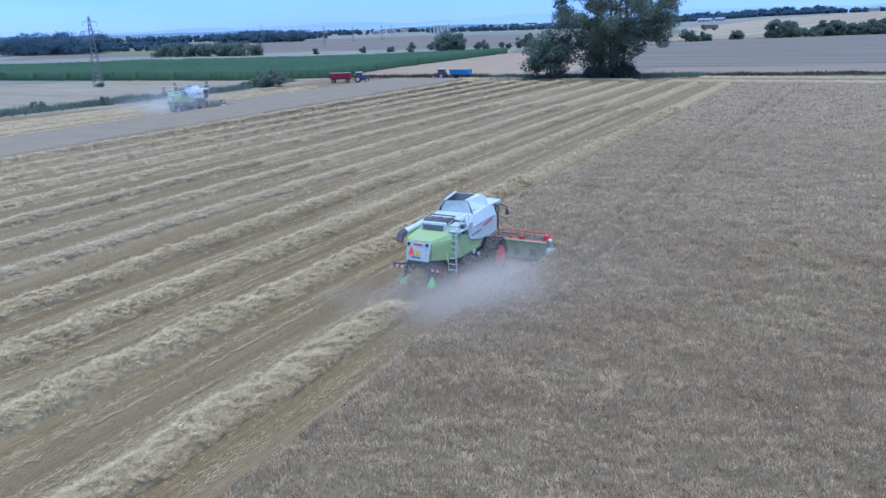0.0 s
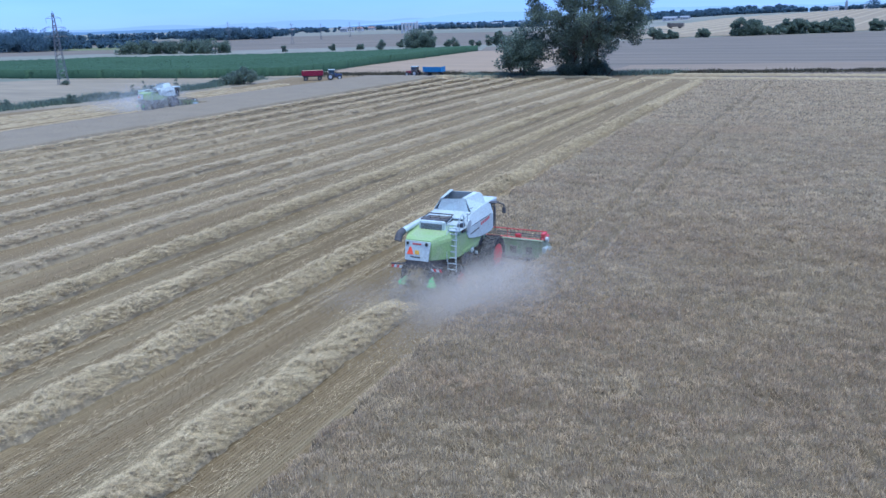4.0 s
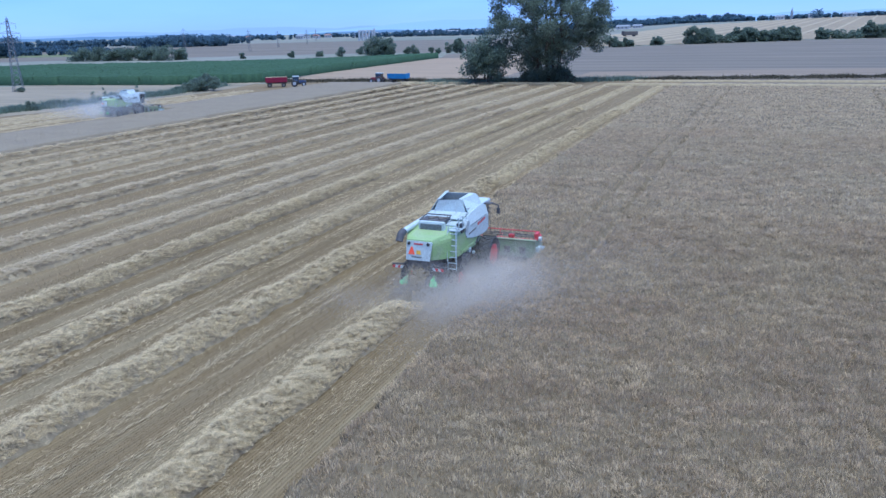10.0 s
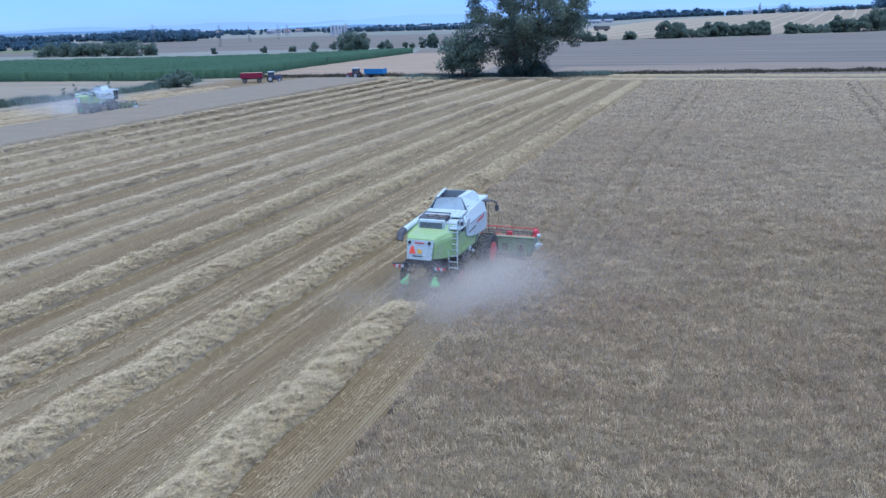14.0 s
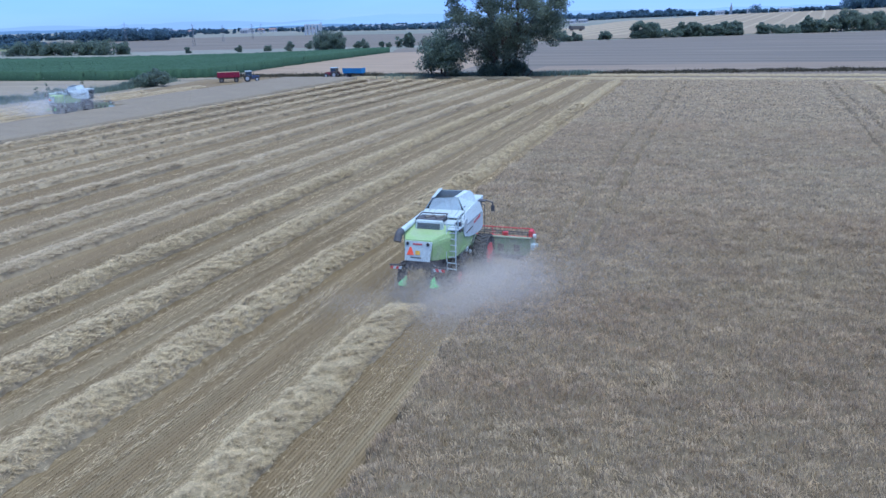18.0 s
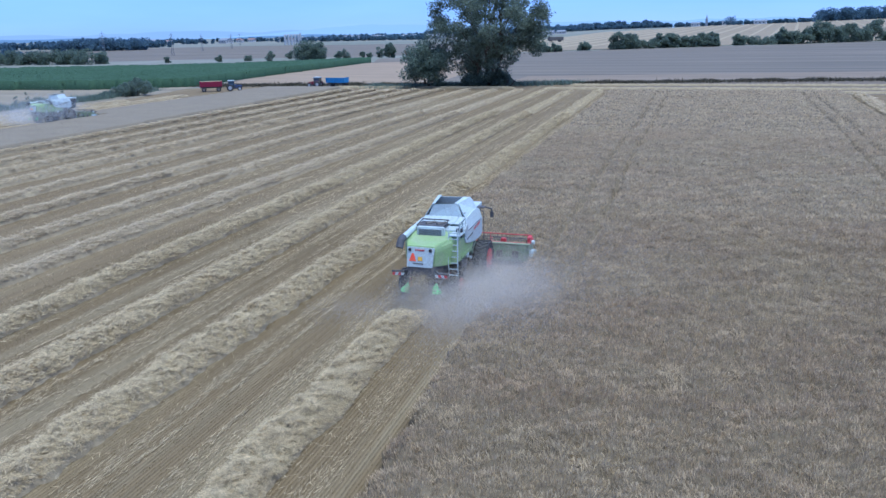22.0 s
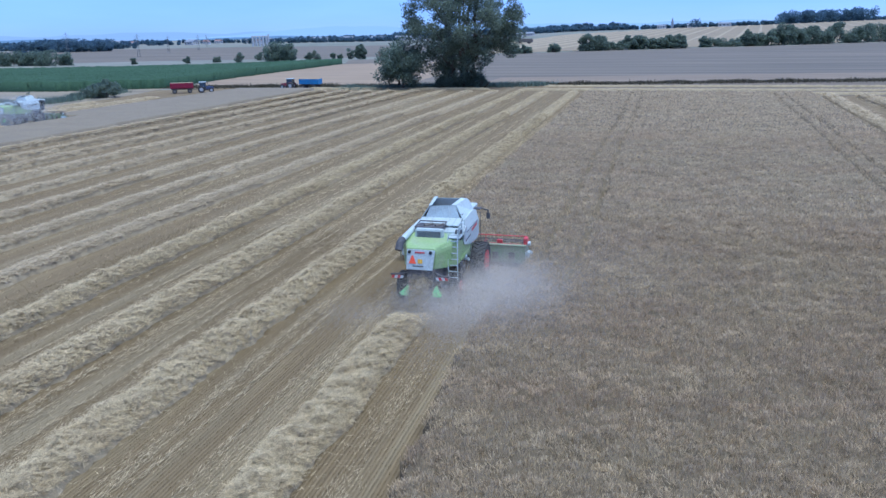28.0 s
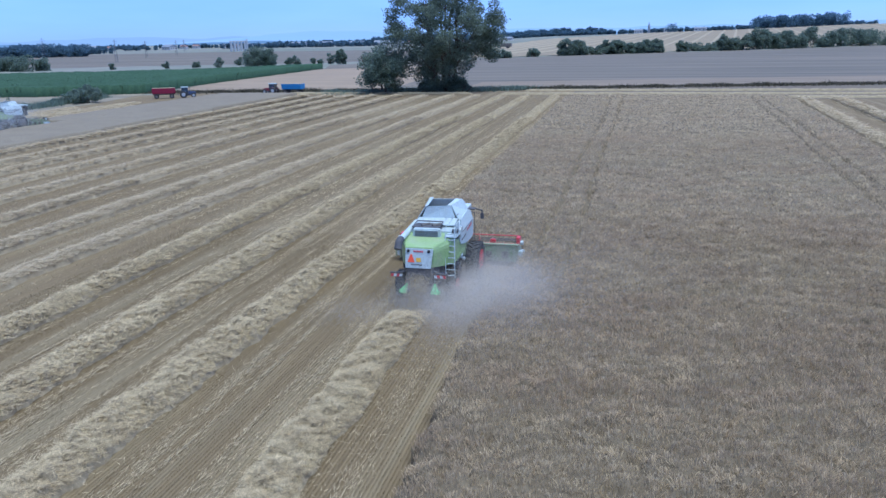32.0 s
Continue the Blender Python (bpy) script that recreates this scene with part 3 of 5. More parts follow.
def make_tree(name, at, height, width, base, seed, label, leaves=9000, leaf=0.3, clumps=46, r=(1.2, 2.4), mat=LEAF, stems=1, trunk_r=0.45, category="tree", group="", spread=0.0, waist=1.0, boughs=()):
    t = thing(name, at, label, category, group)
    rr = random.Random(seed)
    random.seed(seed)
    cl = crown_clumps(seed, height, width, base, clumps, *r, waist) + list(boughs)
    b = bmesh.new()
    feet = [(rr.uniform(-spread, spread), rr.uniform(-spread, spread)) for _ in range(stems)]
    tops = []
    for fx, fy in feet:
        top = Vector((fx * 1.8 + rr.uniform(-0.5, 0.5), fy * 1.8, height * rr.uniform(0.55, 0.75)))
        limb(b, (fx, fy, -0.15), top, trunk_r * rr.uniform(0.7, 1), trunk_r * 0.3, 8, 0.15)
        tops.append((Vector((fx, fy, 0)), top))
    for cx, cy, cz, cr in cl[:clumps:2]:
        foot, top = min(tops, key=lambda q: (q[0].x - cx) ** 2 + (q[0].y - cy) ** 2)
        u = min(0.95, max(0.15, (cz - 0.35 * math.hypot(cx, cy)) / top.z - 0.08))
        start = foot + (top - foot) * u
        limb(b, start, (cx, cy, cz), trunk_r * 0.32 * (1 - 0.5 * u), 0.04, 5, 0.12)
    part("trunk", b, BARK, t)
    crown = new("crown", leaf_cloud("crown", cl, leaves, leaf, mat, seed, 0.62, far=at[1] > 200))
    crown.parent = t
    return t


# the tall tree and its companions at the head of the field
make_tree("tree", (-31.4, 138.0, 0), 27.5, 25, 1.2, 11, "tall broad poplar-like tree with several trunks and grey-green leaves", 62000, 0.23, 165, (1.0, 1.95), stems=6, trunk_r=0.5, spread=2.4, waist=0.5, boughs=((6.5, 0, 9.6, 1.7), (8.2, -1, 8.8, 1.6), (9.8, 0, 8.2, 1.5), (10.8, -0.5, 7.2, 1.2), (11.2, -1, 9.2, 1.7), (9.2, 1, 10.4, 1.7), (11.8, 0.5, 11.2, 1.7), (10.2, -1, 12.4, 1.8), (7.4, 0.5, 11.4, 1.8), (8.6, 0, 13.0, 1.8), (-3.2, -0.6, 3.2, 1.5), (2.4, -1, 2.8, 1.4), (0.2, -1, 4.8, 1.6), (4.2, 0, 5.4, 1.6), (-4.8, 0, 5.8, 1.6), (0.8, -1.5, 1.9, 1.2), (3.6, -0.8, 3.6, 1.3), (-1.8, -1.4, 2.0, 1.2), (5.6, 0.4, 7.4, 1.6), (-6.6, 0.4, 8.0, 1.6), (-9.5, 0, 9.5, 1.4), (-11, 1, 14, 1.6), (-11.8, 0, 17, 1.7), (-10.5, -1, 19.5, 1.6)))
make_tree("shrub_tree", (-44.2, 134.2, 0), 11.0, 10.5, 0.4, 12, "low bushy dark green tree beside the tall one", 16000, 0.24, 60, (1.1, 1.9), LEAFDARK, 4, 0.3, "tree", spread=2.5)

make_tree("bush", (-34.0, 136.2, 0), 2.2, 4.5, 0.1, 14, "dark bushy growth round the foot of the tall tree", 7000, 0.22, 34, (0.6, 1.2), LEAFDARK, 3, 0.1, "bush", "bushes under the tree", 2.0)
make_tree("bush", (-28.5, 139.0, 0), 2.4, 4.5, 0.1, 15, "dark bushy growth round the foot of the tall tree", 7000, 0.22, 34, (0.6, 1.2), LEAFDARK, 3, 0.1, "bush", "bushes under the tree", 2.0)


# ---- machines: small building helpers ----
def box(b, x0, x1, y0, y1, z0, z1, bevel=0.0, m=None):
    made = bmesh.ops.create_cube(b, size=1, matrix=(m or Matrix()) @ Matrix.Translation(((x0 + x1) / 2, (y0 + y1) / 2, (z0 + z1) / 2)) @ Matrix.Diagonal((x1 - x0, y1 - y0, z1 - z0, 1)))["verts"]
    if bevel:
        es = list({e for v in made for e in v.link_edges})
        bmesh.ops.bevel(b, geom=es, offset=bevel, segments=2, affect="EDGES", profile=0.6)
    return b


def boxed(*a, **k):
    return box(bmesh.new(), *a, **k)


def tube(b, p, q, r, r2=None, sides=12, caps=True):
    p, q = Vector(p), Vector(q)
    d = q - p
    m = Matrix.Translation((p + q) / 2) @ d.to_track_quat("Z", "Y").to_matrix().to_4x4()
    bmesh.ops.create_cone(b, cap_ends=caps, segments=sides, radius1=r, radius2=r if r2 is None else r2, depth=d.length, matrix=m)
    return b


def tubes(*rows, sides=10):
    b = bmesh.new()
    for p, q, r in rows:
        tube(b, p, q, r, sides=sides)
    return b


def pipe(points, r, sides=10):
    """A round bar bent through the points."""
    b = bmesh.new()
    for p, q in zip(points, points[1:]):
        tube(b, p, q, r, sides=sides)
    for p in points[1:-1]:
        bmesh.ops.create_uvsphere(b, u_segments=sides, v_segments=6, radius=r, matrix=Matrix.Translation(p))
    return b


def loft(sections, bevel=0.0):
    """A closed skin over cross-sections (y, [(x, z), ...]) with equal corner counts."""
    b = bmesh.new()
    rings = [[b.verts.new((x, y, z)) for x, z in pts] for y, pts in sections]
    for a, c in zip(rings, rings[1:]):
        for k in range(len(a)):
            b.faces.new((a[k], a[(k + 1) % len(a)], c[(k + 1) % len(a)], c[k]))
    b.faces.new(rings[0])
    b.faces.new(rings[-1])
    bmesh.ops.recalc_face_normals(b, faces=b.faces)
    if bevel:
        bmesh.ops.bevel(b, geom=[e for e in b.edges if e.calc_face_angle(0) > 0.5], offset=bevel, segments=2, affect="EDGES")
    return b


def plate(corners, thick):
    """A flat plate through four or more points, given a thickness along its normal."""
    b = bmesh.new()
    f = b.faces.new([b.verts.new(p) for p in corners])
    f.normal_update()
    n = f.normal.copy()
    g = bmesh.ops.extrude_face_region(b, geom=[f])["geom"]
    bmesh.ops.translate(b, vec=-n * thick, verts=[v for v in g if isinstance(v, bmesh.types.BMVert)])
    return b


def wheel(parent, at, r, width, rim_r, rim_mat, lugs=22, name="wheel"):
    """A tractor-type wheel whose axle lies along x: lugged tyre, dished rim and hub."""
    w = new(name)
    w.parent = parent
    w.matrix_basis = Matrix.Translation(at)
    b = bmesh.new()
    prof = [(rim_r, -0.42), (r * 0.9, -0.5), (r * 0.965, -0.4), (r * 0.965, 0.4), (r * 0.9, 0.5), (rim_r, 0.42)]
    n = 36
    rings = [[b.verts.new((u * width, q * math.cos(6.2832 * k / n), q * math.sin(6.2832 * k / n))) for q, u in prof] for k in range(n)]
    for k in range(n):
        a, c = rings[k], rings[(k + 1) % n]
        for j in range(len(prof)):
            b.faces.new((a[j], a[(j + 1) % len(prof)], c[(j + 1) % len(prof)], c[j]))
    for k in range(lugs):
        for s in (-1, 1):
            a = 6.2832 * (k + 0.25 * s) / lugs
            m = Matrix.Rotation(a, 4, "X") @ Matrix.Translation((s * width * 0.24, 0, r * 0.965)) @ Matrix.Rotation(s * 0.6, 4, "Z")
            bmesh.ops.create_cube(b, size=1, matrix=m @ Matrix.Diagonal((width * 0.5, 0.07 * r, 0.075 * r, 1)))
    part("tyre", b, RUBBER, w)
    b = bmesh.new()
    for s in (-1, 1):
        tube(b, (s * width * 0.34, 0, 0), (s * width * 0.46, 0, 0), rim_r * 0.72, rim_r * 1.02, 28) if s > 0 else tube(b, (s * width * 0.46, 0, 0), (s * width * 0.34, 0, 0), rim_r * 1.02, rim_r * 0.72, 28)
    tube(b, (-width * 0.3, 0, 0), (width * 0.3, 0, 0), rim_r * 0.98, sides=28)
    part("rim", b, rim_mat, w)
    b = bmesh.new()
    tube(b, (-width * 0.42, 0, 0), (width * 0.42, 0, 0), rim_r * 0.3, sides=16)
    part("hub", b, rim_mat, w)
    return w


RUBBER = material("tyre_rubber", (0.04, 0.04, 0.041), 0.9, second=(0.085, 0.08, 0.072), scale=2.5, fine=20, bump=0.3)
LIME = material("lime_green_paint", (0.275, 0.395, 0.15), 0.45, second=(0.32, 0.37, 0.215), scale=1.4, fine=14, bump=0.03, mix=0.7, spec=0.5)
WHITE = material("white_paint", (0.48, 0.55, 0.54), 0.42, second=(0.42, 0.46, 0.44), scale=1.2, fine=12, bump=0.03, mix=0.7, spec=0.5)
GREYM = material("galvanised_sheet", (0.46, 0.53, 0.53), 0.5, 0.15, second=(0.41, 0.44, 0.43), scale=2.0, fine=18, bump=0.08)
DARKM = material("dark_machinery", (0.065, 0.065, 0.07), 0.6, second=(0.15, 0.14, 0.125), scale=2.5, fine=16, bump=0.2)
DUSTY = material("dusty_dark_steel", (0.16, 0.145, 0.125), 0.85, second=(0.09, 0.085, 0.08), scale=2.0, fine=14, bump=0.2)
REDP = material("red_paint", (0.52, 0.045, 0.055), 0.45, second=(0.40, 0.06, 0.06), scale=2.0, fine=14, bump=0.04, spec=0.5)
ORANGE = material("orange_reflector", (0.85, 0.09, 0.05), 0.35, second=(0.8, 0.18, 0.07), fine=30, bump=0)
YELLOW = material("amber_plate", (0.75, 0.45, 0.06), 0.4, fine=30, bump=0)
HDRGREEN = material("dusty_green_sheet", (0.225, 0.30, 0.175), 0.65, second=(0.29, 0.29, 0.21), scale=1.2, fine=14, bump=0.1, mix=0.9)
FINGREEN = material("bright_green_plastic", (0.15, 0.44, 0.15), 0.5, second=(0.17, 0.36, 0.15), fine=12, bump=0.04)
GLASS = material("tinted_glass", (0.03, 0.04, 0.045), 0.08, fine=6, bump=0, spec=0.6)
BLUEP = material("blue_paint", (0.05, 0.21, 0.46), 0.45, second=(0.06, 0.17, 0.35), scale=1.5, fine=12, bump=0.04)
CRIMSON = material("crimson_paint", (0.23, 0.016, 0.048), 0.5, second=(0.17, 0.026, 0.046), scale=1.5, fine=12, bump=0.04)
CONCRETE = material("pale_concrete", (0.40, 0.42, 0.44), 0.8, fine=2, bump=0)
NAVY = material("dark_blue_paint", (0.05, 0.075, 0.16), 0.45, second=(0.07, 0.08, 0.12), scale=1.5, fine=12, bump=0.04)
TRACTORRED = material("tractor_red_paint", (0.26, 0.05, 0.06), 0.45, second=(0.17, 0.05, 0.06), scale=1.5, fine=12, bump=0.04)


def shell(s, stations):
    """A side panel with an upright lower part and a top that leans in; stations are (y, bottom, crease, top)."""
    b = bmesh.new()
    rows = [[b.verts.new((s * (x - d), y, z)) for d in (0, 0.05) for x, z in ((1.35, lo), (1.355, cr), (1.21, hi))] for y, lo, cr, hi in stations]
    for p, q in zip(rows, rows[1:]):
        for k, n in ((0, 1), (1, 2), (3, 4), (4, 5), (0, 3), (2, 5)):
            b.faces.new((p[k], p[n], q[n], q[k]))
    for r in (rows[0], rows[-1]):
        b.faces.new((r[0], r[1], r[4], r[3]))
        b.faces.new((r[1], r[2], r[5], r[4]))
    return b


def make_combine(at, label):
    c = thing("combine_harvester", at, label, "combine harvester", "harvesters at work")

    # green hull: narrow hood at the rear widening to the main body, raised over the front wheels
    def ring(wb, zb, wm, zm, wt, zt):
        return [(-wb, zb), (wb, zb), (wm, zm), (wm * 0.985, zm + 0.14), (wt, zt), (-wt, zt), (-wm * 0.985, zm + 0.14), (-wm, zm)]

    body = part("body", loft([
        (0.02, ring(0.60, 1.84, 0.655, 2.46, 0.61, 2.74)), (0.35, ring(0.74, 1.78, 0.79, 2.50, 0.74, 2.80)),
        (1.15, ring(1.09, 1.66, 1.15, 2.54, 1.05, 2.86)), (1.70, ring(1.26, 1.62, 1.30, 2.56, 1.17, 2.92)),
        (2.4, ring(1.28, 1.61, 1.31, 2.5, 1.15, 2.95)), (3.85, ring(1.29, 1.60, 1.315, 2.4, 1.08, 3.0)), (4.1, ring(1.29, 1.92, 1.315, 2.4, 1.08, 3.0)), (4.8, ring(1.28, 2.06, 1.315, 2.42, 1.08, 3.05)), (5.45, ring(1.26, 1.95, 1.31, 2.42, 1.08, 3.05)),
    ], 0.03), LIME, c)
    # white rear panel with lamps, triangle and plates
    panel = part("rear_panel", plate([(-0.60, -0.16, 1.84), (0.56, -0.16, 1.84), (0.66, -0.03, 2.70), (-0.60, -0.03, 2.72)], 0.05), WHITE, c)

    def on_panel(x, z, out=0.012):
        return (x, -0.16 + 0.13 * (z - 1.84) / 0.87 - out, z)

    for s in (-1, 1):
        b = bmesh.new()
        tube(b, on_panel(s * 0.47, 2.6, -0.02), on_panel(s * 0.47, 2.6, 0.05), 0.075, sides=16)
        part("rear_lamp", b, DARKM, panel, "dark round tail lamp housing")
        b = bmesh.new()
        tube(b, on_panel(s * 0.47, 2.6, 0.045), on_panel(s * 0.47, 2.6, 0.06), 0.045, sides=14)
        part("lamp_lens", b, GLASS, panel)
    part("warning_triangle", plate([on_panel(-0.50, 2.10), on_panel(-0.17, 2.10), on_panel(-0.30, 2.45), on_panel(-0.37, 2.45)], -0.012), ORANGE, panel, "orange slow-vehicle triangle")
    part("amber_plate", plate([on_panel(-0.10, 2.12), on_panel(0.12, 2.12), on_panel(0.10, 2.30), on_panel(-0.10, 2.30)], -0.01), YELLOW, panel)
    for x0, x1, z0, z1, mat in ((-0.23, 0.22, 2.55, 2.62, REDP), (-0.32, 0.18, 1.97, 2.02, DARKM)):
        n = 6 if mat is REDP else 8
        for k in range(n):
            u0 = x0 + (x1 - x0) * k / n
            u1 = u0 + (x1 - x0) / n * 0.72
            part("marking", boxed(u0, u1, on_panel(0, z0)[1] - 0.004, on_panel(0, z0)[1] + 0.02, z0, z1), mat, panel)
    # louvred radiator box above the hood
    g = part("intake_box", loft([(1.42, [(-0.68, 2.78), (0.66, 2.78), (0.62, 3.25), (-0.64, 3.25)]), (1.66, [(-0.68, 2.80), (0.66, 2.80), (0.62, 3.26), (-0.64, 3.26)])], 0.03), WHITE, c)
    part("intake_screen", boxed(-0.57, 0.55, 1.395, 1.43, 2.86, 3.19, 0.01), GREYM, g, "grey louvred intake screen")
    for k in range(9):
        part("screen_slat", boxed(-0.55, 0.53, 1.38, 1.4, 2.875 + k * 0.034, 2.889 + k * 0.034), DUSTY, g)
    # engine bay between intake and grain tank
    eb = part("engine_deck", boxed(-1.10, 1.14, 2.05, 3.70, 2.90, 3.02, 0.03), GREYM, c)
    # solid block whose dark colour stands in for the well's shade
    part("engine_well", boxed(-0.80, 0.44, 1.9, 2.74, 3.0, 3.22, 0.02), DARKM, eb, "dark block standing in for the shaded engine well")
    b = bmesh.new()
    for s in (-0.42, 0.1):
        tube(b, (s, 2.1, 3.24), (s + 0.3, 2.5, 3.24), 0.07, sides=12)
    part("engine", b, DUSTY, eb)
    part("well_rim", pipe([(-0.82, 1.95, 3.2), (-0.80, 2.76, 3.3), (0.46, 2.76, 3.3), (0.46, 1.95, 3.2)], 0.03), DARKM, eb)
    for k in range(7):
        x = -0.95 + k * 0.28
        part("ribbed_cover", plate([(x, 2.78, 3.10), (x + 0.26, 2.78, 3.10), (x + 0.26, 3.66, 3.24), (x, 3.66, 3.24)], -0.035), GREYM, eb)
    # grain tank with its lids folded up
    tank = part("grain_tank", loft([(3.72, [(-1.02, 2.95), (1.06, 2.95), (1.02, 3.22), (-0.98, 3.22)]), (5.25, [(-1.10, 3.05), (1.15, 3.05), (1.10, 3.42), (-1.05, 3.42)])], 0.02), WHITE, c)
    part("tank_rear_wall", plate([(-0.80, 3.62, 3.26), (0.86, 3.66, 3.26), (0.60, 3.82, 3.86), (-0.58, 3.70, 3.80)], 0.03), GREYM, tank, "grey mesh rear wall of the open tank")
    for k in range(5):
        u = -0.70 + 0.36 * k
        part("wall_stay", tubes(((u, 3.61, 3.27), (u * 0.72, 3.735, 3.82), 0.01), sides=6), GREYM, tank)
    part("tank_front_wall", plate([(-0.98, 5.1, 3.36), (1.02, 5.1, 3.36), (0.85, 4.95, 3.95), (-0.72, 4.95, 3.92)], 0.03), GREYM, tank)
    part("tank_lid", plate([(-1.02, 3.66, 3.16), (-1.06, 5.15, 3.30), (-0.66, 4.95, 3.96), (-0.60, 3.68, 3.80)], 0.04), GREYM, tank, "grey lid folded up on the far side")
    part("lid_rim", plate([(-0.64, 3.66, 3.80), (-0.72, 4.98, 3.96), (-0.54, 4.98, 3.98), (-0.50, 3.66, 3.83)], 0.03), WHITE, tank)
    part("tank_lid", plate([(1.0, 3.66, 3.16), (1.18, 5.05, 3.30), (0.98, 5.00, 3.82), (0.87, 4.86, 3.98), (0.60, 3.83, 3.86)], -0.05), WHITE, tank, "large white lid folded up and leaning inwards")
    part("lid_flap", plate([(0.60, 3.83, 3.86), (0.87, 4.86, 3.98), (0.62, 4.86, 4.0), (0.42, 3.86, 3.86)], 0.03), WHITE, tank)
    # no grain here: a dark sheet paints the shade inside the tank
    part("grain_heap", boxed(-0.9, 0.95, 3.75, 5.05, 3.40, 3.44), DUSTY, tank, "dark sheet standing in for the shade inside the tank")
    # white side shells
    for s in (1, -1):
        sh = part("side_shell", shell(s, [(2.36, 2.56, 2.72, 2.98 + s * 0.17), (2.55, 2.32, 2.74, 3.0 + s * 0.2), (3.3, 2.14, 2.78, 3.05 + s * 0.28), (4.1, 2.02, 2.82, 3.1 + s * 0.31), (4.8, 1.99, 2.84, 3.12 + s * 0.32), (5.25, 1.99, 2.84, 3.12 + s * 0.26), (5.55, 2.1, 2.8, 3.1 + s * 0.18)]), WHITE, c)
        if s > 0:
            for k in range(5):
                b = boxed(1.352, 1.362, 4.0 + k * 0.22, 4.15 + k * 0.22, 2.58 + 0.02 * k, 2.72 + 0.02 * k)
                part("marking", b, REDP, sh, "red block marking")
            for k in range(7):
                b = boxed(1.352, 1.368, 2.75 + k * 0.15, 2.85 + k * 0.15, 2.42 + 0.01 * k, 2.48 + 0.01 * k)
                part("marking", b, DUSTY, sh)
            part("shell_seam", tubes(((1.352, 2.9, 2.80), (1.352, 5.3, 2.86), 0.014), sides=6), DARKM, sh)
            b = bmesh.new()
            tube(b, (1.26, 2.45, 2.96), (1.42, 2.45, 2.94), 0.29, 0.26, 28)
            part("fan_cover", b, WHITE, sh, "round white fan cover")
            # raised dark box painting the shade of the gap behind the ladder
            part("service_recess", boxed(1.05, 1.325, 1.94, 2.2, 2.68, 3.12, 0.02), DARKM, sh, "dark block standing in for the shaded gap beside the ladder")
            part("service_hatch", boxed(1.22, 1.32, 2.22, 2.62, 2.75, 3.2, 0.04), WHITE, sh)
    # shoulder over the tank, cab behind it
    part("shoulder", loft([(5.0, [(-1.2, 3.05), (1.22, 3.05), (1.15, 3.45), (-1.1, 3.45)]), (5.65, [(-1.0, 3.05), (1.0, 3.05), (0.95, 3.3), (-0.95, 3.3)])], 0.05), WHITE, c)
    cab = part("cab", loft([(5.35, [(-0.88, 1.75), (0.88, 1.75), (0.92, 3.1), (-0.92, 3.1)]), (6.75, [(-0.80, 1.75), (0.80, 1.75), (0.86, 3.1), (-0.86, 3.1)])], 0.05), GLASS, c, "dark glazed driver's cab")
    part("cab_roof", boxed(-0.98, 0.98, 5.25, 7.0, 3.10, 3.32, 0.07), WHITE, cab)
    for s in (-1, 1):
        for y in (5.4, 6.72):
            part("cab_pillar", tubes(((s * 0.9, y, 1.8), (s * 0.93, y, 3.12), 0.045), sides=8), DARKM, cab)
        if s > 0:
            arm = part("mirror_arm", pipe([(s * 0.9, 6.05, 3.2), (s * 1.35, 6.1, 3.24), (s * 1.70, 6.1, 3.16), (s * 1.71, 6.1, 2.98)], 0.035), DARKM, c)
            part("mirror", boxed(s * 1.71 - 0.09, s * 1.71 + 0.09, 6.06, 6.14, 2.72, 3.02, 0.03), DARKM, arm, "black rear-view mirror")
            part("mirror_visor", boxed(min(s * 0.95, s * 1.35), max(s * 0.95, s * 1.35), 5.9, 6.3, 3.2, 3.26, 0.02), DARKM, arm)
        part("cab_rail", pipe([(s * 1.38, 5.75, 1.7), (s * 1.38, 5.75, 3.1), (s * 1.0, 5.75, 3.2)], 0.018, 6), DARKM, c)
    # unloading auger swung back along the far side
    au = part("unloading_auger", tubes(((-1.12, 3.75, 2.98), (-0.90, 0.28, 3.02), 0.135), sides=16), WHITE, c)
    part("spout", pipe([(-0.90, 0.30, 3.02), (-0.91, 0.02, 2.95), (-0.93, -0.14, 2.66)], 0.17, 16), DARKM, au, "black rubber discharge spout")
    part("auger_elbow", pipe([(-1.12, 3.75, 2.98), (-1.12, 3.95, 2.94), (-1.1, 4.0, 2.6)], 0.15, 14), WHITE, au)
    part("auger_cradle", pipe([(-1.0, 1.5, 2.9), (-1.0, 1.5, 3.03)], 0.05, 8), DARKM, au)
    # ladder to the engine deck
    lad = part("ladder", bmesh.new(), GREYM, c)
    for x in (0.98, 1.40):
        part("ladder_rail", pipe([(x, 0.98, 1.12), (x - 0.02, 1.06, 2.2), (x - 0.06, 1.30, 3.2)], 0.018, 8), GREYM, lad)
        part("grab_rail", pipe([(x + 0.02, 0.86, 1.6), (x, 0.92, 2.6), (x - 0.04, 1.15, 3.35), (x - 0.08, 1.9, 3.45)], 0.014, 8), GREYM, lad)
    for k in range(8):
        z = 1.2 + 0.27 * k
        part("rung", boxed(0.99, 1.39, 0.96 + 0.03 * k, 1.03 + 0.03 * k, z, z + 0.03), GREYM, lad)
    part("deck_rail", pipe([(1.3, 1.6, 2.95), (1.3, 1.6, 3.42), (1.28, 2.2, 3.46), (1.28, 2.2, 3.0)], 0.018, 8), GREYM, c)
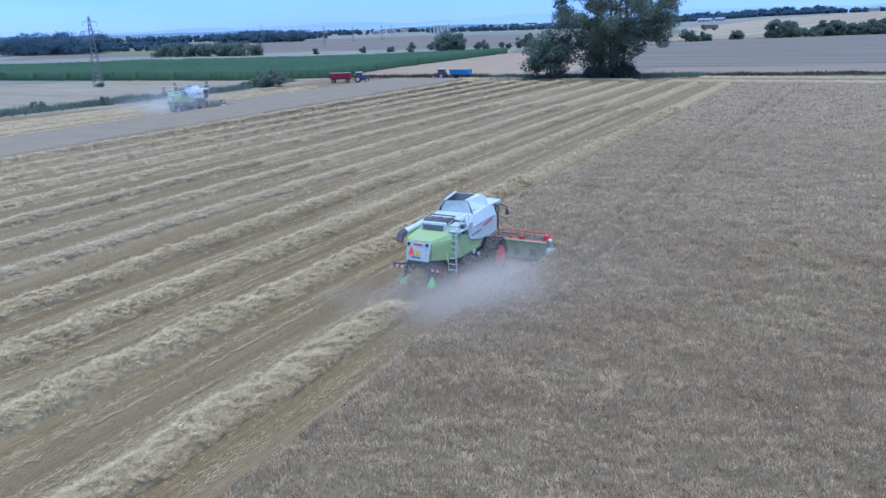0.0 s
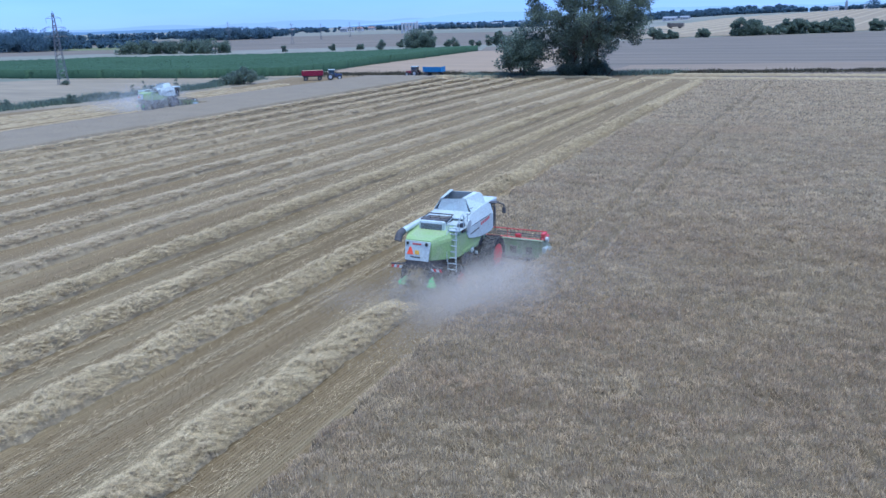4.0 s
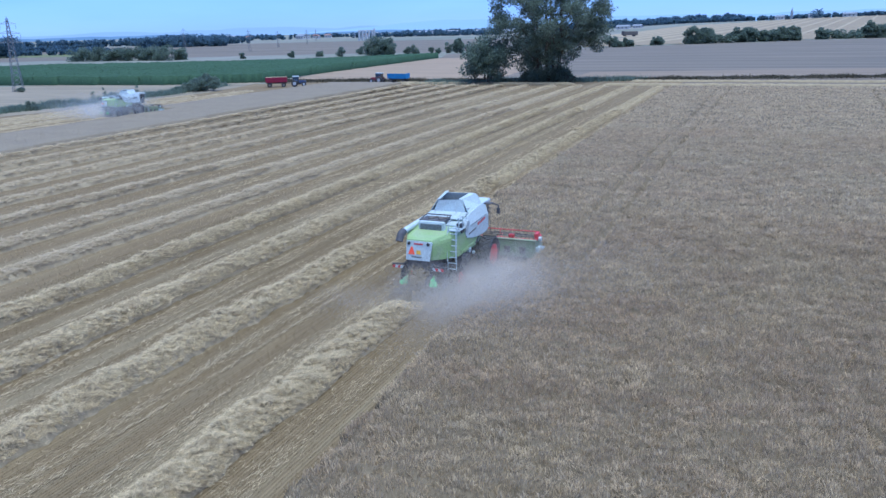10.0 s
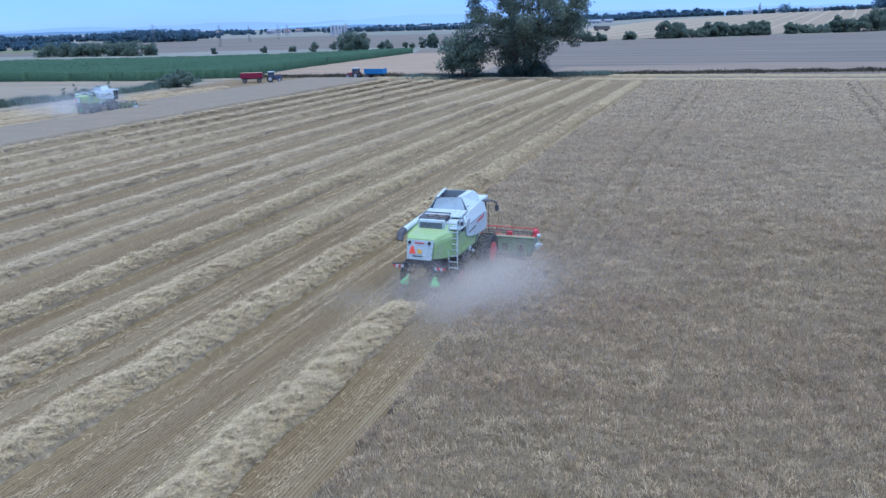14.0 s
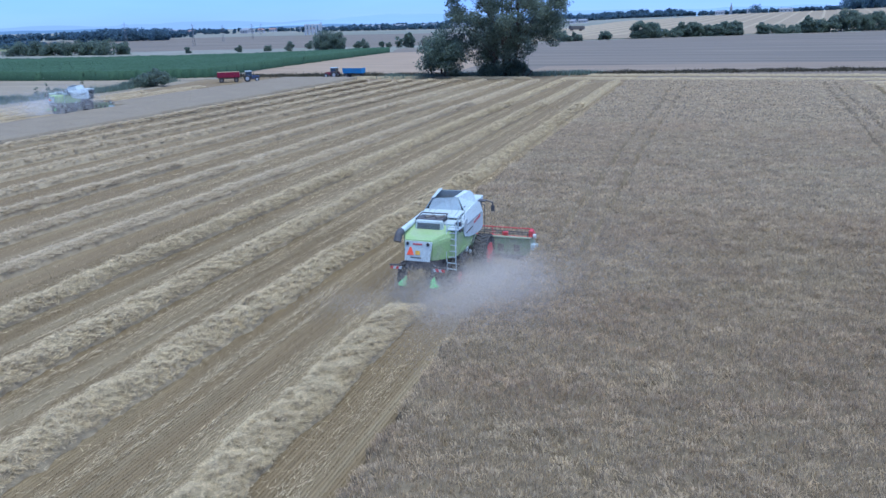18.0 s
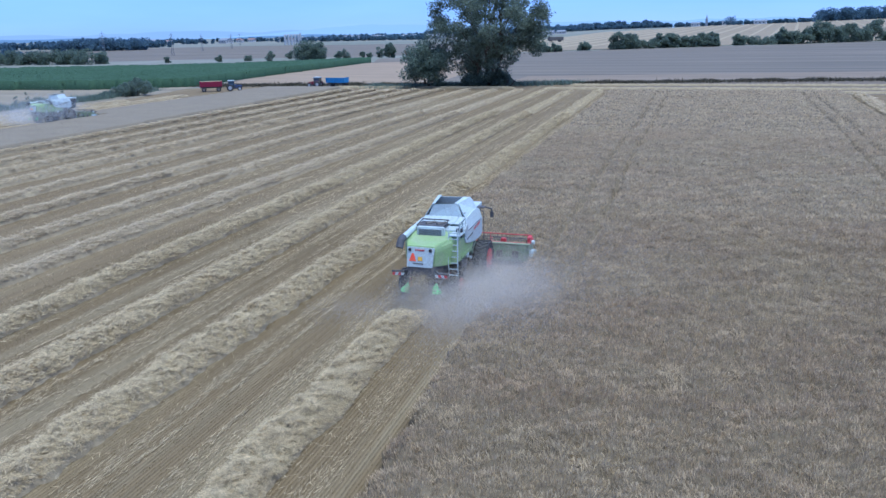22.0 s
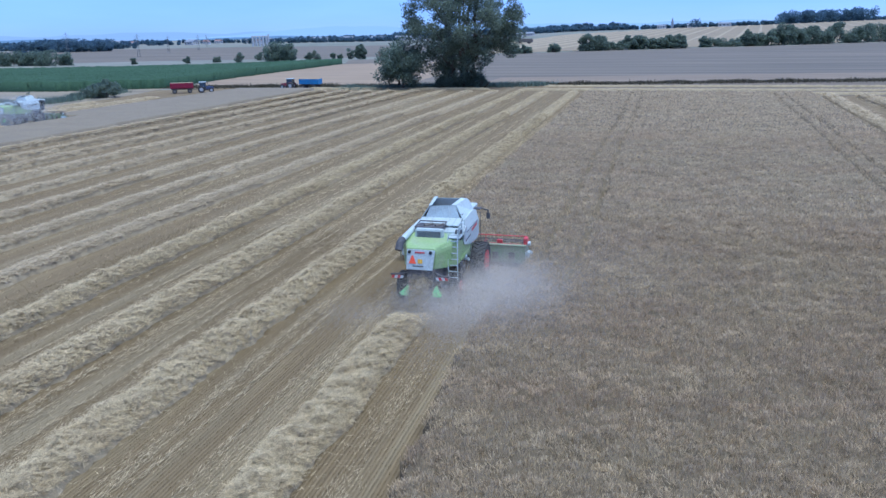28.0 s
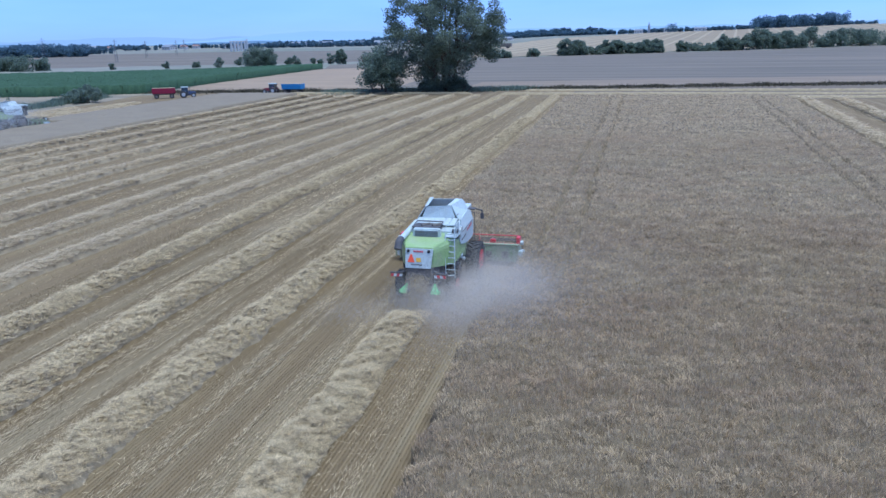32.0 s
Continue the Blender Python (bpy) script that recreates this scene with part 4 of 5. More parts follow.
    # chopper, spreader fins and warning boards under the hood
    part("straw_hood", loft([(-0.08, [(-0.55, 1.30), (0.52, 1.30), (0.56, 1.86), (-0.58, 1.86)]), (0.9, [(-0.72, 1.0), (0.72, 1.0), (0.78, 1.80), (-0.78, 1.80)])], 0.02), DUSTY, c)
    for s in (-1, 1):
        part("spreader_fin", plate([(0.08 + s * 0.66, -0.05, 1.14), (0.08 + s * 0.74, -0.20, 1.02), (0.08 + s * 0.96, -0.36, 0.82), (0.08 + s * 0.90, -0.42, 0.74), (0.08 + s * 0.55, -0.46, 0.74), (0.08 + s * 0.56, -0.25, 1.0)], 0.03), FINGREEN, c, "bright green spreader fin")
        part("fin_bracket", tubes(((s * 0.58, 0.1, 1.7), (s * 0.56, -0.12, 1.12), 0.04), sides=8), DARKM, c)
        wb = part("board_arm", pipe([(s * 0.62, 0.15, 1.62), (s * 0.80, -0.1, 1.60), (s * 1.32, -0.16, 1.58)], 0.04, 8), DARKM, c)
        for k in range(4):
            a, d = s * (0.76 + 0.13 * k), s * (0.76 + 0.13 * (k + 1))
            part("board_stripe", plate([(a, -0.225, 1.44), (d, -0.225, 1.44), (d - s * 0.05, -0.225, 1.56), (a - s * 0.05, -0.225, 1.56)], 0.02), REDP if k % 2 else WHITE, wb)
    # running gear
    part("chassis", boxed(-0.72, 0.72, 0.7, 5.6, 0.85, 1.75, 0.05), DUSTY, c)
    part("front_axle", tubes(((-1.6, 4.79, 0.93), (1.6, 4.79, 0.93), 0.17)), DARKM, c)
    part("rear_axle", tubes(((-1.2, 1.45, 0.62), (1.2, 1.45, 0.62), 0.11)), DARKM, c)
    part("side_tank", boxed(0.75, 1.2, 2.3, 3.4, 1.05, 1.58, 0.06), DUSTY, c)
    part("side_tank", boxed(-1.2, -0.75, 2.3, 3.4, 1.05, 1.58, 0.06), DUSTY, c)
    for s in (-1, 1):
        wheel(c, (s * 1.60, 4.79, 0.93), 0.94, 0.68, 0.53, REDP, 22, "front_wheel")
        wheel(c, (s * 1.20, 1.45, 0.62), 0.63, 0.46, 0.33, REDP, 18, "rear_wheel")
        part("mudguard", plate([(s * 1.0, 3.75, 1.75), (s * 1.34, 3.75, 1.75), (s * 1.34, 4.2, 2.02), (s * 1.0, 4.2, 2.02)], 0.03), DARKM, c)
    # drive side between the wheels: pulleys, belts and guards
    for y, z, r, mat in ((2.15, 1.42, 0.22, DARKM), (3.05, 1.62, 0.17, GREYM), (3.62, 1.30, 0.09, GREYM), (2.62, 1.08, 0.15, DARKM)):
        b = bmesh.new()
        tube(b, (1.2, y, z), (1.3, y, z), r, sides=20)
        tube(b, (1.3, y, z), (1.34, y, z), r * 0.35, sides=12)
        part("pulley", b, mat, c)
    for (y0, z0), (y1, z1) in (((2.15, 1.64), (3.05, 1.79)), ((2.15, 1.20), (3.05, 1.45)), ((3.05, 1.79), (3.62, 1.43)), ((2.62, 0.93), (3.62, 1.17))):
        part("drive_belt", plate([(1.23, y0, z0), (1.23, y1, z1), (1.28, y1, z1), (1.28, y0, z0)], 0.02), RUBBER, c)
    part("belt_guard", plate([(1.31, 1.9, 1.72), (1.31, 3.75, 1.72), (1.31, 3.75, 1.86), (1.31, 1.9, 1.84)], 0.02), LIME, c)
    # service platform at the ladder's head
    plat = part("service_platform", boxed(0.86, 1.42, 1.3, 2.3, 2.90, 2.95, 0.015), GREYM, c)
    for x, y in ((1.42, 1.36), (1.42, 1.85), (1.42, 2.3)):
        part("rail_post", tubes(((x, y, 2.95), (x - 0.02, y, 3.55), 0.018), sides=8), GREYM, plat)
    part("hand_rail", pipe([(1.40, 1.36, 3.55), (1.40, 2.3, 3.57)], 0.018, 8), GREYM, plat)
    part("knee_rail", pipe([(1.41, 1.36, 3.28), (1.41, 2.3, 3.29)], 0.014, 8), GREYM, plat)
    part("feeder_house", loft([(5.6, [(-0.75, 0.95), (0.75, 0.95), (0.75, 1.75), (-0.75, 1.75)]), (6.95, [(-0.72, 0.35), (0.72, 0.35), (0.72, 1.05), (-0.72, 1.05)])], 0.03), HDRGREEN, c)
    # cutting table with reel
    hd = part("header", loft([(6.95, [(-2.95, 0.24), (3.45, 0.24), (3.45, 1.12), (-2.95, 1.12)]), (7.12, [(-2.95, 0.18), (3.45, 0.18), (3.45, 1.16), (-2.95, 1.16)])], 0.03), HDRGREEN, c, "dusty green cutting table")
    part("table_floor", boxed(-2.95, 3.45, 7.1, 8.25, 0.12, 0.2), DUSTY, hd)
    part("top_beam", tubes(((-3.0, 7.0, 1.15), (3.5, 7.0, 1.15), 0.075)), HDRGREEN, hd)
    for x in (0.95, 1.9, 2.75):
        for s in (-1, 1):
            part("back_patch", boxed(s * x - 0.17, s * x + 0.17, 6.915, 6.955, 0.42, 0.80, 0.03), DUSTY, hd, "dark oval panel")
            part("back_rib", boxed(s * (x + 0.45) - 0.03, s * (x + 0.45) + 0.03, 6.90, 6.96, 0.26, 1.1), HDRGREEN, hd)
    for s in (-1, 1):
        off = 0.25
        part("end_plate", plate([(off + s * 3.2, 6.9, 0.2), (off + s * 3.2, 8.6, 0.14), (off + s * 3.2, 8.2, 0.75), (off + s * 3.2, 7.2, 1.2), (off + s * 3.2, 6.9, 1.2)], 0.05), HDRGREEN, hd)
        part("crop_divider", loft([(6.95, [(off + s * 3.15, 0.3), (off + s * 3.41, 0.3), (off + s * 3.39, 0.85), (off + s * 3.19, 0.85)]), (7.5, [(off + s * 3.17, 0.25), (off + s * 3.45, 0.25), (off + s * 3.42, 0.8), (off + s * 3.21, 0.8)]), (9.1, [(off + s * 3.25, 0.15), (off + s * 3.33, 0.15), (off + s * 3.32, 0.3), (off + s * 3.26, 0.3)])], 0.04), WHITE, hd, "pale pointed crop divider")
        arm = part("reel_arm", tubes(((off + s * 3.17, 7.0, 1.2), (off + s * 3.17, 8.0, 1.22), 0.07)), REDP, hd)
        b = bmesh.new()
        tube(b, (off + s * 3.27, 7.35, 1.2), (off + s * 3.41, 7.35, 1.2), 0.12, sides=14)
        part("drive_cap", b, WHITE, arm)
        part("reel_ram", boxed(off + s * 3.17 - 0.1, off + s * 3.17 + 0.1, 7.1, 7.55, 1.2, 1.52, 0.04), REDP, arm)
    reel = part("reel", tubes(((-2.9, 7.85, 0.92), (3.38, 7.85, 0.92), 0.09)), REDP, hd, "red pick-up reel")
    for k in range(6):
        a = 6.2832 * k / 6 + 0.35
        y, z = 7.85 + 0.5 * math.cos(a), 0.92 + 0.5 * math.sin(a)
        part("reel_bar", tubes(((-2.9, y, z), (3.38, y, z), 0.028), sides=6), REDP if k % 2 else DUSTY, reel)
        b = bmesh.new()
        for j in range(27):
            x = -2.8 + j * 0.23
            tube(b, (x, y, z), (x, y + 0.03, z - 0.24), 0.009, sides=4)
        part("tines", b, DUSTY, reel)["kind"] = "stuff"
    for x in (-2.85, -0.8, 1.2, 3.3):
        b = bmesh.new()
        for k in range(6):
            a = 6.2832 * k / 6 + 0.35
            tube(b, (x, 7.85, 0.92), (x, 7.85 + 0.5 * math.cos(a), 0.92 + 0.5 * math.sin(a)), 0.02, sides=5)
        part("reel_spider", b, REDP, reel)
    part("reel_guard", pipe([(1.0, 7.05, 1.2), (1.0, 7.05, 1.5), (3.3, 7.05, 1.46), (3.3, 7.05, 1.2)], 0.016, 6), DARKM, hd)
    part("table_auger", tubes(((-2.9, 7.4, 0.55), (3.4, 7.4, 0.55), 0.2), sides=12), GREYM, hd)
    part("reel_motor", boxed(1.95, 2.25, 7.0, 7.2, 1.16, 1.42, 0.04), REDP, hd)
    return c


harvester = make_combine((0, 0, 0), "lime-green and white combine harvester cutting wheat, grain tank lids raised")

# straw tumbling out of the hood onto the swath
fr = np.random.default_rng(77)
fn = 1500
fu = fr.random(fn) ** 0.8
fp = np.stack([fr.normal(0, 0.24, fn), -0.05 - 1.25 * fu ** 1.3 + fr.normal(0, 0.08, fn), 1.45 - 1.15 * fu ** 1.6 + fr.normal(0, 0.09, fn)], -1)
fd = fr.normal(0, 0.14, (fn, 3)) + (0, -0.1, -0.1)
tagged(new("falling_straw", blades("falling_straw", fp, fp + fd, 0.018, STRAW)), "loose straw tumbling from the hood onto the ridge", "straw", kind="stuff")


# ---- second harvester, tractors and trailers ----
second = copy_thing(harvester, pose(-78.6, 58.6, 0, 0, 0, -5))
tagged(second, "lime-green and white combine harvester half hidden in its own dust")
for ob in second.children_recursive:
    if ob.type == "MESH" and ob.data.materials and ob.data.materials[0] == REDP:
        ob.data = ob.data.copy()
        ob.data.materials[0] = DUSTY


def make_tractor(at, turn, label, paint):
    """Heads along +y at turn 0."""
    t = thing("tractor", at, label, "tractor", "grain tractors", turn=turn, size=0.9)
    part("bonnet", loft([(0.9, [(-0.42, 0.75), (0.42, 0.75), (0.42, 1.55), (-0.42, 1.55)]), (2.6, [(-0.36, 0.75), (0.36, 0.75), (0.34, 1.38), (-0.34, 1.38)])], 0.06), paint, t)
    part("grille", boxed(-0.3, 0.3, 2.58, 2.66, 0.8, 1.3, 0.03), DARKM, t)
    part("transmission", boxed(-0.35, 0.35, -0.7, 1.4, 0.5, 1.05, 0.05), DARKM, t)
    cab = part("cab", loft([(-0.65, [(-0.75, 1.05), (0.75, 1.05), (0.68, 2.45), (-0.68, 2.45)]), (0.85, [(-0.75, 1.05), (0.75, 1.05), (0.66, 2.4), (-0.66, 2.4)])], 0.05), GLASS, t, "glazed cab")
    part("cab_roof", boxed(-0.8, 0.8, -0.75, 0.95, 2.42, 2.6, 0.06), WHITE, cab)
    for s in (-1, 1):
        part("cab_pillar", tubes(((s * 0.76, -0.62, 1.05), (s * 0.70, -0.62, 2.45), 0.05), sides=6), DARKM, cab)
        part("cab_pillar", tubes(((s * 0.76, 0.83, 1.05), (s * 0.68, 0.83, 2.42), 0.05), sides=6), DARKM, cab)
        part("mudguard", loft([(-0.95, [(s * 0.62, 1.0), (s * 1.1, 1.0), (s * 1.1, 1.1), (s * 0.62, 1.1)]), (-0.3, [(s * 0.62, 1.62), (s * 1.1, 1.62), (s * 1.1, 1.72), (s * 0.62, 1.72)]), (0.45, [(s * 0.62, 1.45), (s * 1.1, 1.45), (s * 1.1, 1.55), (s * 0.62, 1.55)])]), paint, t)
        wheel(t, (s * 0.95, -0.25, 0.83), 0.83, 0.5, 0.42, CONCRETE, 18, "rear_wheel")
        wheel(t, (s * 0.85, 2.05, 0.58), 0.58, 0.38, 0.3, CONCRETE, 16, "front_wheel")
    part("exhaust", tubes(((0.4, 1.3, 1.5), (0.4, 1.3, 2.5), 0.05), sides=8), DARKM, t)
    return t


def make_trailer(at, turn, label, paint):
    t = thing("grain_trailer", at, label, "trailer", "grain trailers", turn=turn, size=0.95)
    b = loft([(-2.5, [(-1.1, 1.15), (1.1, 1.15), (1.2, 2.35), (-1.2, 2.35)]), (2.5, [(-1.1, 1.15), (1.1, 1.15), (1.2, 2.35), (-1.2, 2.35)])], 0.03)
    body = part("tipper_body", b, paint, t)
    part("load", boxed(-1.1, 1.1, -2.4, 2.4, 2.3, 2.37, 0.03), STRAW, body, "grain load")
    for k in range(6):
        for s in (-1, 1):
            part("side_rib", plate([(s * 1.13, -2.3 + k * 0.9, 1.15), (s * 1.13, -2.2 + k * 0.9, 1.15), (s * 1.24, -2.2 + k * 0.9, 2.35), (s * 1.24, -2.3 + k * 0.9, 2.35)], s * 0.05), paint, body)
    part("chassis", boxed(-0.45, 0.45, -2.4, 2.4, 0.85, 1.12, 0.03), DARKM, t)
    part("drawbar", tubes(((-0.35, 2.3, 0.9), (0, 3.2, 0.7), 0.06), ((0.35, 2.3, 0.9), (0, 3.2, 0.7), 0.06), sides=6), DARKM, t)
    for s in (-1, 1):
        for y in (-1.65, 1.65):
            wheel(t, (s * 0.95, y, 0.52), 0.52, 0.36, 0.28, DUSTY, 16, "wheel")
    return t


make_trailer((-89.6, 119.6, 0), -58, "red grain trailer hitched behind a tractor", CRIMSON)
make_tractor((-86.0, 121.8, 0), -58, "small dark blue tractor with pale cab roof", NAVY)
make_trailer((-65.6, 133.4, 0), 88, "blue grain trailer with a high tipping body", BLUEP)
make_tractor((-70.5, 133.5, 0), 90, "dark red tractor with pale cab roof", TRACTORRED)


# ---- margins, maize, hedges ----
def strip(name, pts, width, z, mat, label, category="verge"):
    p = np.array(pts, float)
    d = np.gradient(p, axis=0)
    n = np.stack([-d[:, 1], d[:, 0]], -1)
    n /= np.linalg.norm(n, axis=1)[:, None]
    a, b = p + n * width / 2, p - n * width / 2
    v = np.concatenate([np.c_[a, np.full(len(p), z)], np.c_[b, np.full(len(p), z)]])
    k = len(p)
    f = np.array([[i + k, i + k + 1, i + 1, i] for i in range(k - 1)])
    return tagged(new(name, mesh_np(name, v, f, mat)), label, category, kind="structure")


MARGIN = [(-113, 20), (-107, 46), (-106, 64), (-104.4, 74), (-103.4, 86), (-103, 98), (-106, 112), (-108, 122)]
HEADLAND = [(-104, 139), (-80, 141), (-50, 143), (-20, 148), (20, 156.5), (60, 163), (140, 174)]
strip("ground_verge", MARGIN, 4.2, 0.03, GRASS, "rough green grass verge between two fields")
strip("ground_headland", HEADLAND, 11.0, 0.034, TRACK, "dark strip along the head of the field")


def tussocks(pts, spread, count, length, width, mat, seed, label):
    r = np.random.default_rng(seed)
    p = np.array(pts, float)
    k = r.integers(0, len(p) - 1, count)
    u = r.random(count)[:, None]
    c = p[k] * (1 - u) + p[k + 1] * u + r.normal(0, spread, (count, 2))
    base = np.c_[c, np.zeros(count)]
    h = length * r.uniform(0.4, 1.3, count) * (1 + 0.3 * waves(c[:, 0], c[:, 1], seed, 6, 3, 15))
    tip = base + np.stack([r.normal(0, 0.45, count) * h, r.normal(0, 0.45, count) * h, np.abs(h)], -1)
    return tagged(new("rough_grass", blades("rough_grass", base, tip, width, mat)), label, "grass", kind="stuff")


tussocks(MARGIN, 1.3, 36000, 0.85, 0.12, LEAFDARK, 31, "tall weeds and grass on the verge")
tussocks([(x, y - 1.5) for x, y in HEADLAND], 2.0, 30000, 0.5, 0.2, DARKWEED, 32, "dark weeds along the head of the field")
tussocks([(-58, 134), (-46, 134), (-36, 139), (-24, 142), (-14, 147)], 1.6, 7000, 0.9, 0.18, LEAFDARK, 33, "long dark grass under the trees")

MAIZE_OUTLINE = [(-420, 100), (-260, 113), (-165, 120), (-126, 123), (-104, 134), (-108, 156), (-116.7, 279), (-140, 240), (-170, 217), (-206, 204), (-242, 197), (-270, 170), (-420, 150)]


def in_outline(x, y, pts):
    ok = np.zeros(x.shape, bool)
    for (x0, y0), (x1, y1) in zip(pts, pts[1:] + pts[:1]):
        cross = ((y0 > y) != (y1 > y)) & (x < (x1 - x0) * (y - y0) / (y1 - y0 + 1e-9) + x0)
        ok ^= cross
    return ok


def maize_z(x, y):
    return 2.15 + 0.12 * np.sin((x * 0.25 + y) * 6.2832 / 3.0) + 0.14 * waves(x, y, 41, 8, 0.9, 3.0) + 0.1 * waves(x, y, 42, 5, 8, 40)


mx, my = np.meshgrid(np.arange(-420, -100, 1.0), np.arange(98, 284, 1.0))
keep = in_outline(mx[:-1, :-1] + 0.5, my[:-1, :-1] + 0.5, MAIZE_OUTLINE)
idx = np.arange(mx.size).reshape(mx.shape)
cell = np.stack([idx[:-1, :-1], idx[:-1, 1:], idx[1:, 1:], idx[1:, :-1]], -1)
top = np.stack([mx, my, maize_z(mx, my)], -1).reshape(-1, 3)
pad = np.pad(keep, 1)
faces = [cell[keep]]
for dy, dx, a, b in ((0, -1, 3, 0), (0, 1, 1, 2), (-1, 0, 0, 1), (1, 0, 2, 3)):
    rim = keep & ~pad[1 + dy:1 + dy + keep.shape[0], 1 + dx:1 + dx + keep.shape[1]]
    q = cell[rim]
    faces.append(np.stack([q[:, b], q[:, a], q[:, a] + mx.size, q[:, b] + mx.size], -1))
maize = tagged(new("maize_crop", mesh_np("maize_crop", np.concatenate([top, top * (1, 1, 0)]), np.concatenate(faces), MAIZE)), "dense dark green maize in straight rows", "crop", kind="stuff")
r = np.random.default_rng(44)
px, py = r.uniform(-330, -104, 90000), r.uniform(100, 282, 90000)
ok = in_outline(px, py, MAIZE_OUTLINE) & ((py < 175 + 0.0 * px) | (r.random(90000) < 0.35))
px, py = px[ok], py[ok]
base = np.stack([px, py, maize_z(px, py) - 0.7], -1)
tip = base + np.stack([r.normal(0, 0.5, len(px)), r.normal(0, 0.5, len(px)), r.uniform(0.5, 1.1, len(px))], -1)
ml = new("maize_leaves", blades("maize_leaves", base, tip, 0.22, MAIZELEAF))
ml.parent = maize

# bushes on the verge
make_tree("bush", (-100.2, 107, 0), 3.4, 8.0, 0.2, 21, "dense dark green bush at the end of the verge", 5000, 0.2, 30, (0.5, 0.95), LEAFDARK, 4, 0.08, "bush", spread=1.5)
for k, (bx, by, bh, bw) in enumerate(((-107, 55.5, 1.7, 2.6), (-103.5, 103, 1.2, 1.8), (-147, 100, 1.0, 1.6), (-103, 66, 1.5, 2.6), (-102.5, 84, 1.6, 2.8))):
    make_tree("bush", (bx, by, 0), bh, bw, 0.05, 30 + k, "small dark green bush on the verge", 900, 0.13, 12, (0.25, 0.5), LEAFDARK, 2, 0.04, "bush", "verge bushes", 0.3)
for k, (bx, by) in enumerate(((-115, 94), (-112, 100), (-108, 84))):
    make_tree("weed", (bx, by, 0), 1.9, 0.9, 0.4, 40 + k, "tall dry weed standing alone in the stubble", 160, 0.11, 7, (0.15, 0.3), LEAFDARK, 1, 0.03, "weed", "tall weeds")

# round-headed trees beyond the maize
for k, (bx, by, bh, bw) in enumerate(((-166, 317, 8.4, 11), (-159, 314, 7.2, 7.5), (-172, 320, 6, 6.5), (-150, 326, 4.4, 4.6), (-137, 338, 5.6, 4), (-130, 334, 6.8, 5), (-180, 306, 5.2, 4.5), (-203, 298, 3, 2.8), (-194, 309, 2.4, 3.8), (-144, 333, 3, 2.6), (-184, 332, 4, 4), (-140, 332, 3, 3), (-226, 290, 2.6, 3), (-153, 325, 3.4, 3.6))):
    make_tree("field_tree", (bx, by, 0), bh, bw, 0.05, 60 + k, "round-headed green tree standing among the far fields", 7000 if bh > 6 else 1800, 0.34 if bh > 6 else 0.24, 34 if bh > 6 else 14, (bw * 0.17, bw * 0.27), LEAFDARK, 2, 0.2, "tree", "trees beyond the maize", 0.6)
# hedge trees in front of the rising stubble
HEDGE = [(-30, 442, 9.8, 7.9), (-24, 448, 9.4, 9.1), (-18, 453, 6, 6.5), (-12, 458, 5.1, 7.5), (-6, 463, 8.4, 7.1), (0, 468, 9.3, 8.3), (7, 473, 7.6, 6.4), (12, 477, 6.3, 8), (18, 481, 9.2, 7.2), (23, 485, 8.8, 7.2),
         (39, 503, 6.6, 6.6), (45, 508, 5.5, 8.5), (52, 512, 4.6, 9.1), (60, 516, 5.2, 9.2), (65, 519, 11.6, 5.9), (71, 523, 8.4, 10), (79, 529, 9.6, 10), (88, 538, 15.2, 9.2), (94, 545, 14.8, 8.9), (102, 553, 11.8, 9.8), (111, 562, 13.3, 11), (121, 571, 10.8, 11)]
HEDGE += [(130, 579, 15.2, 11), (139, 588, 7.2, 8.4), (146, 596, 11.7, 10), (156, 606, 13, 11.3), (167, 617, 13.9, 13.8), (180, 627, 12.4, 16.8), (196, 638, 10.9, 19.4), (-68, 398, 5.5, 7), (-65, 401, 5, 6), (-61, 404, 4.6, 5), (-59, 410, 3.8, 4), (-47, 424, 4.4, 6.5)]
for k, (bx, by, bh, bw) in enumerate(HEDGE):
    make_tree("hedge_tree", (bx, by, float(lie(np.array(bx), np.array(by)))), bh * 0.9, bw * 1.15, 0.1, 80 + k, "dark leafy tree in a hedge before pale stubble", 4500 if bh > 6 else 1500, 0.52, 34 if bh > 6 else 16, (bw * 0.17, bw * 0.27), LEAFDARK, 2, 0.25, "tree", "hedge trees", 0.8)


def far_wood(x0, y0, x1, y1, depth, height, n, seed, label, leaf=0.9, mat=FARLEAF, dense=40):
    """A distant wood or tree line: many crowns grown together, too many to count."""
    r = random.Random(seed)
    cl = []
    for k in range(n):
        u = (k + r.random()) / n
        cx, cy = x0 + (x1 - x0) * u + r.uniform(-1, 1) * depth * 0.3, y0 + (y1 - y0) * u + r.uniform(-1, 1) * depth * 0.5
        h = height * r.uniform(0.7, 1.1)
        base = float(lie(np.array(cx), np.array(cy)))
        for _ in range(7):
            cl.append((cx + r.uniform(-1, 1) * h * 0.3, cy + r.uniform(-1, 1) * h * 0.3, base + h * r.uniform(0.1, 0.78), h * r.uniform(0.2, 0.32)))
    ob = new("far_wood", leaf_cloud("far_wood", cl, int(len(cl) * dense), leaf, mat, seed, 0.6, True))
    return tagged(ob, label, "wood", kind="stuff")


far_wood(-319, 276, -255, 281, 10, 7.2, 46, 101, "belt of green trees behind the maize", 0.4, LEAFDARK, 90)
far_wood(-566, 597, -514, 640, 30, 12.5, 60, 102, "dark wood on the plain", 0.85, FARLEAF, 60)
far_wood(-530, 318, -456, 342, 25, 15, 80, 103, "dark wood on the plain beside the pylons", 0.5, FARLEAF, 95)
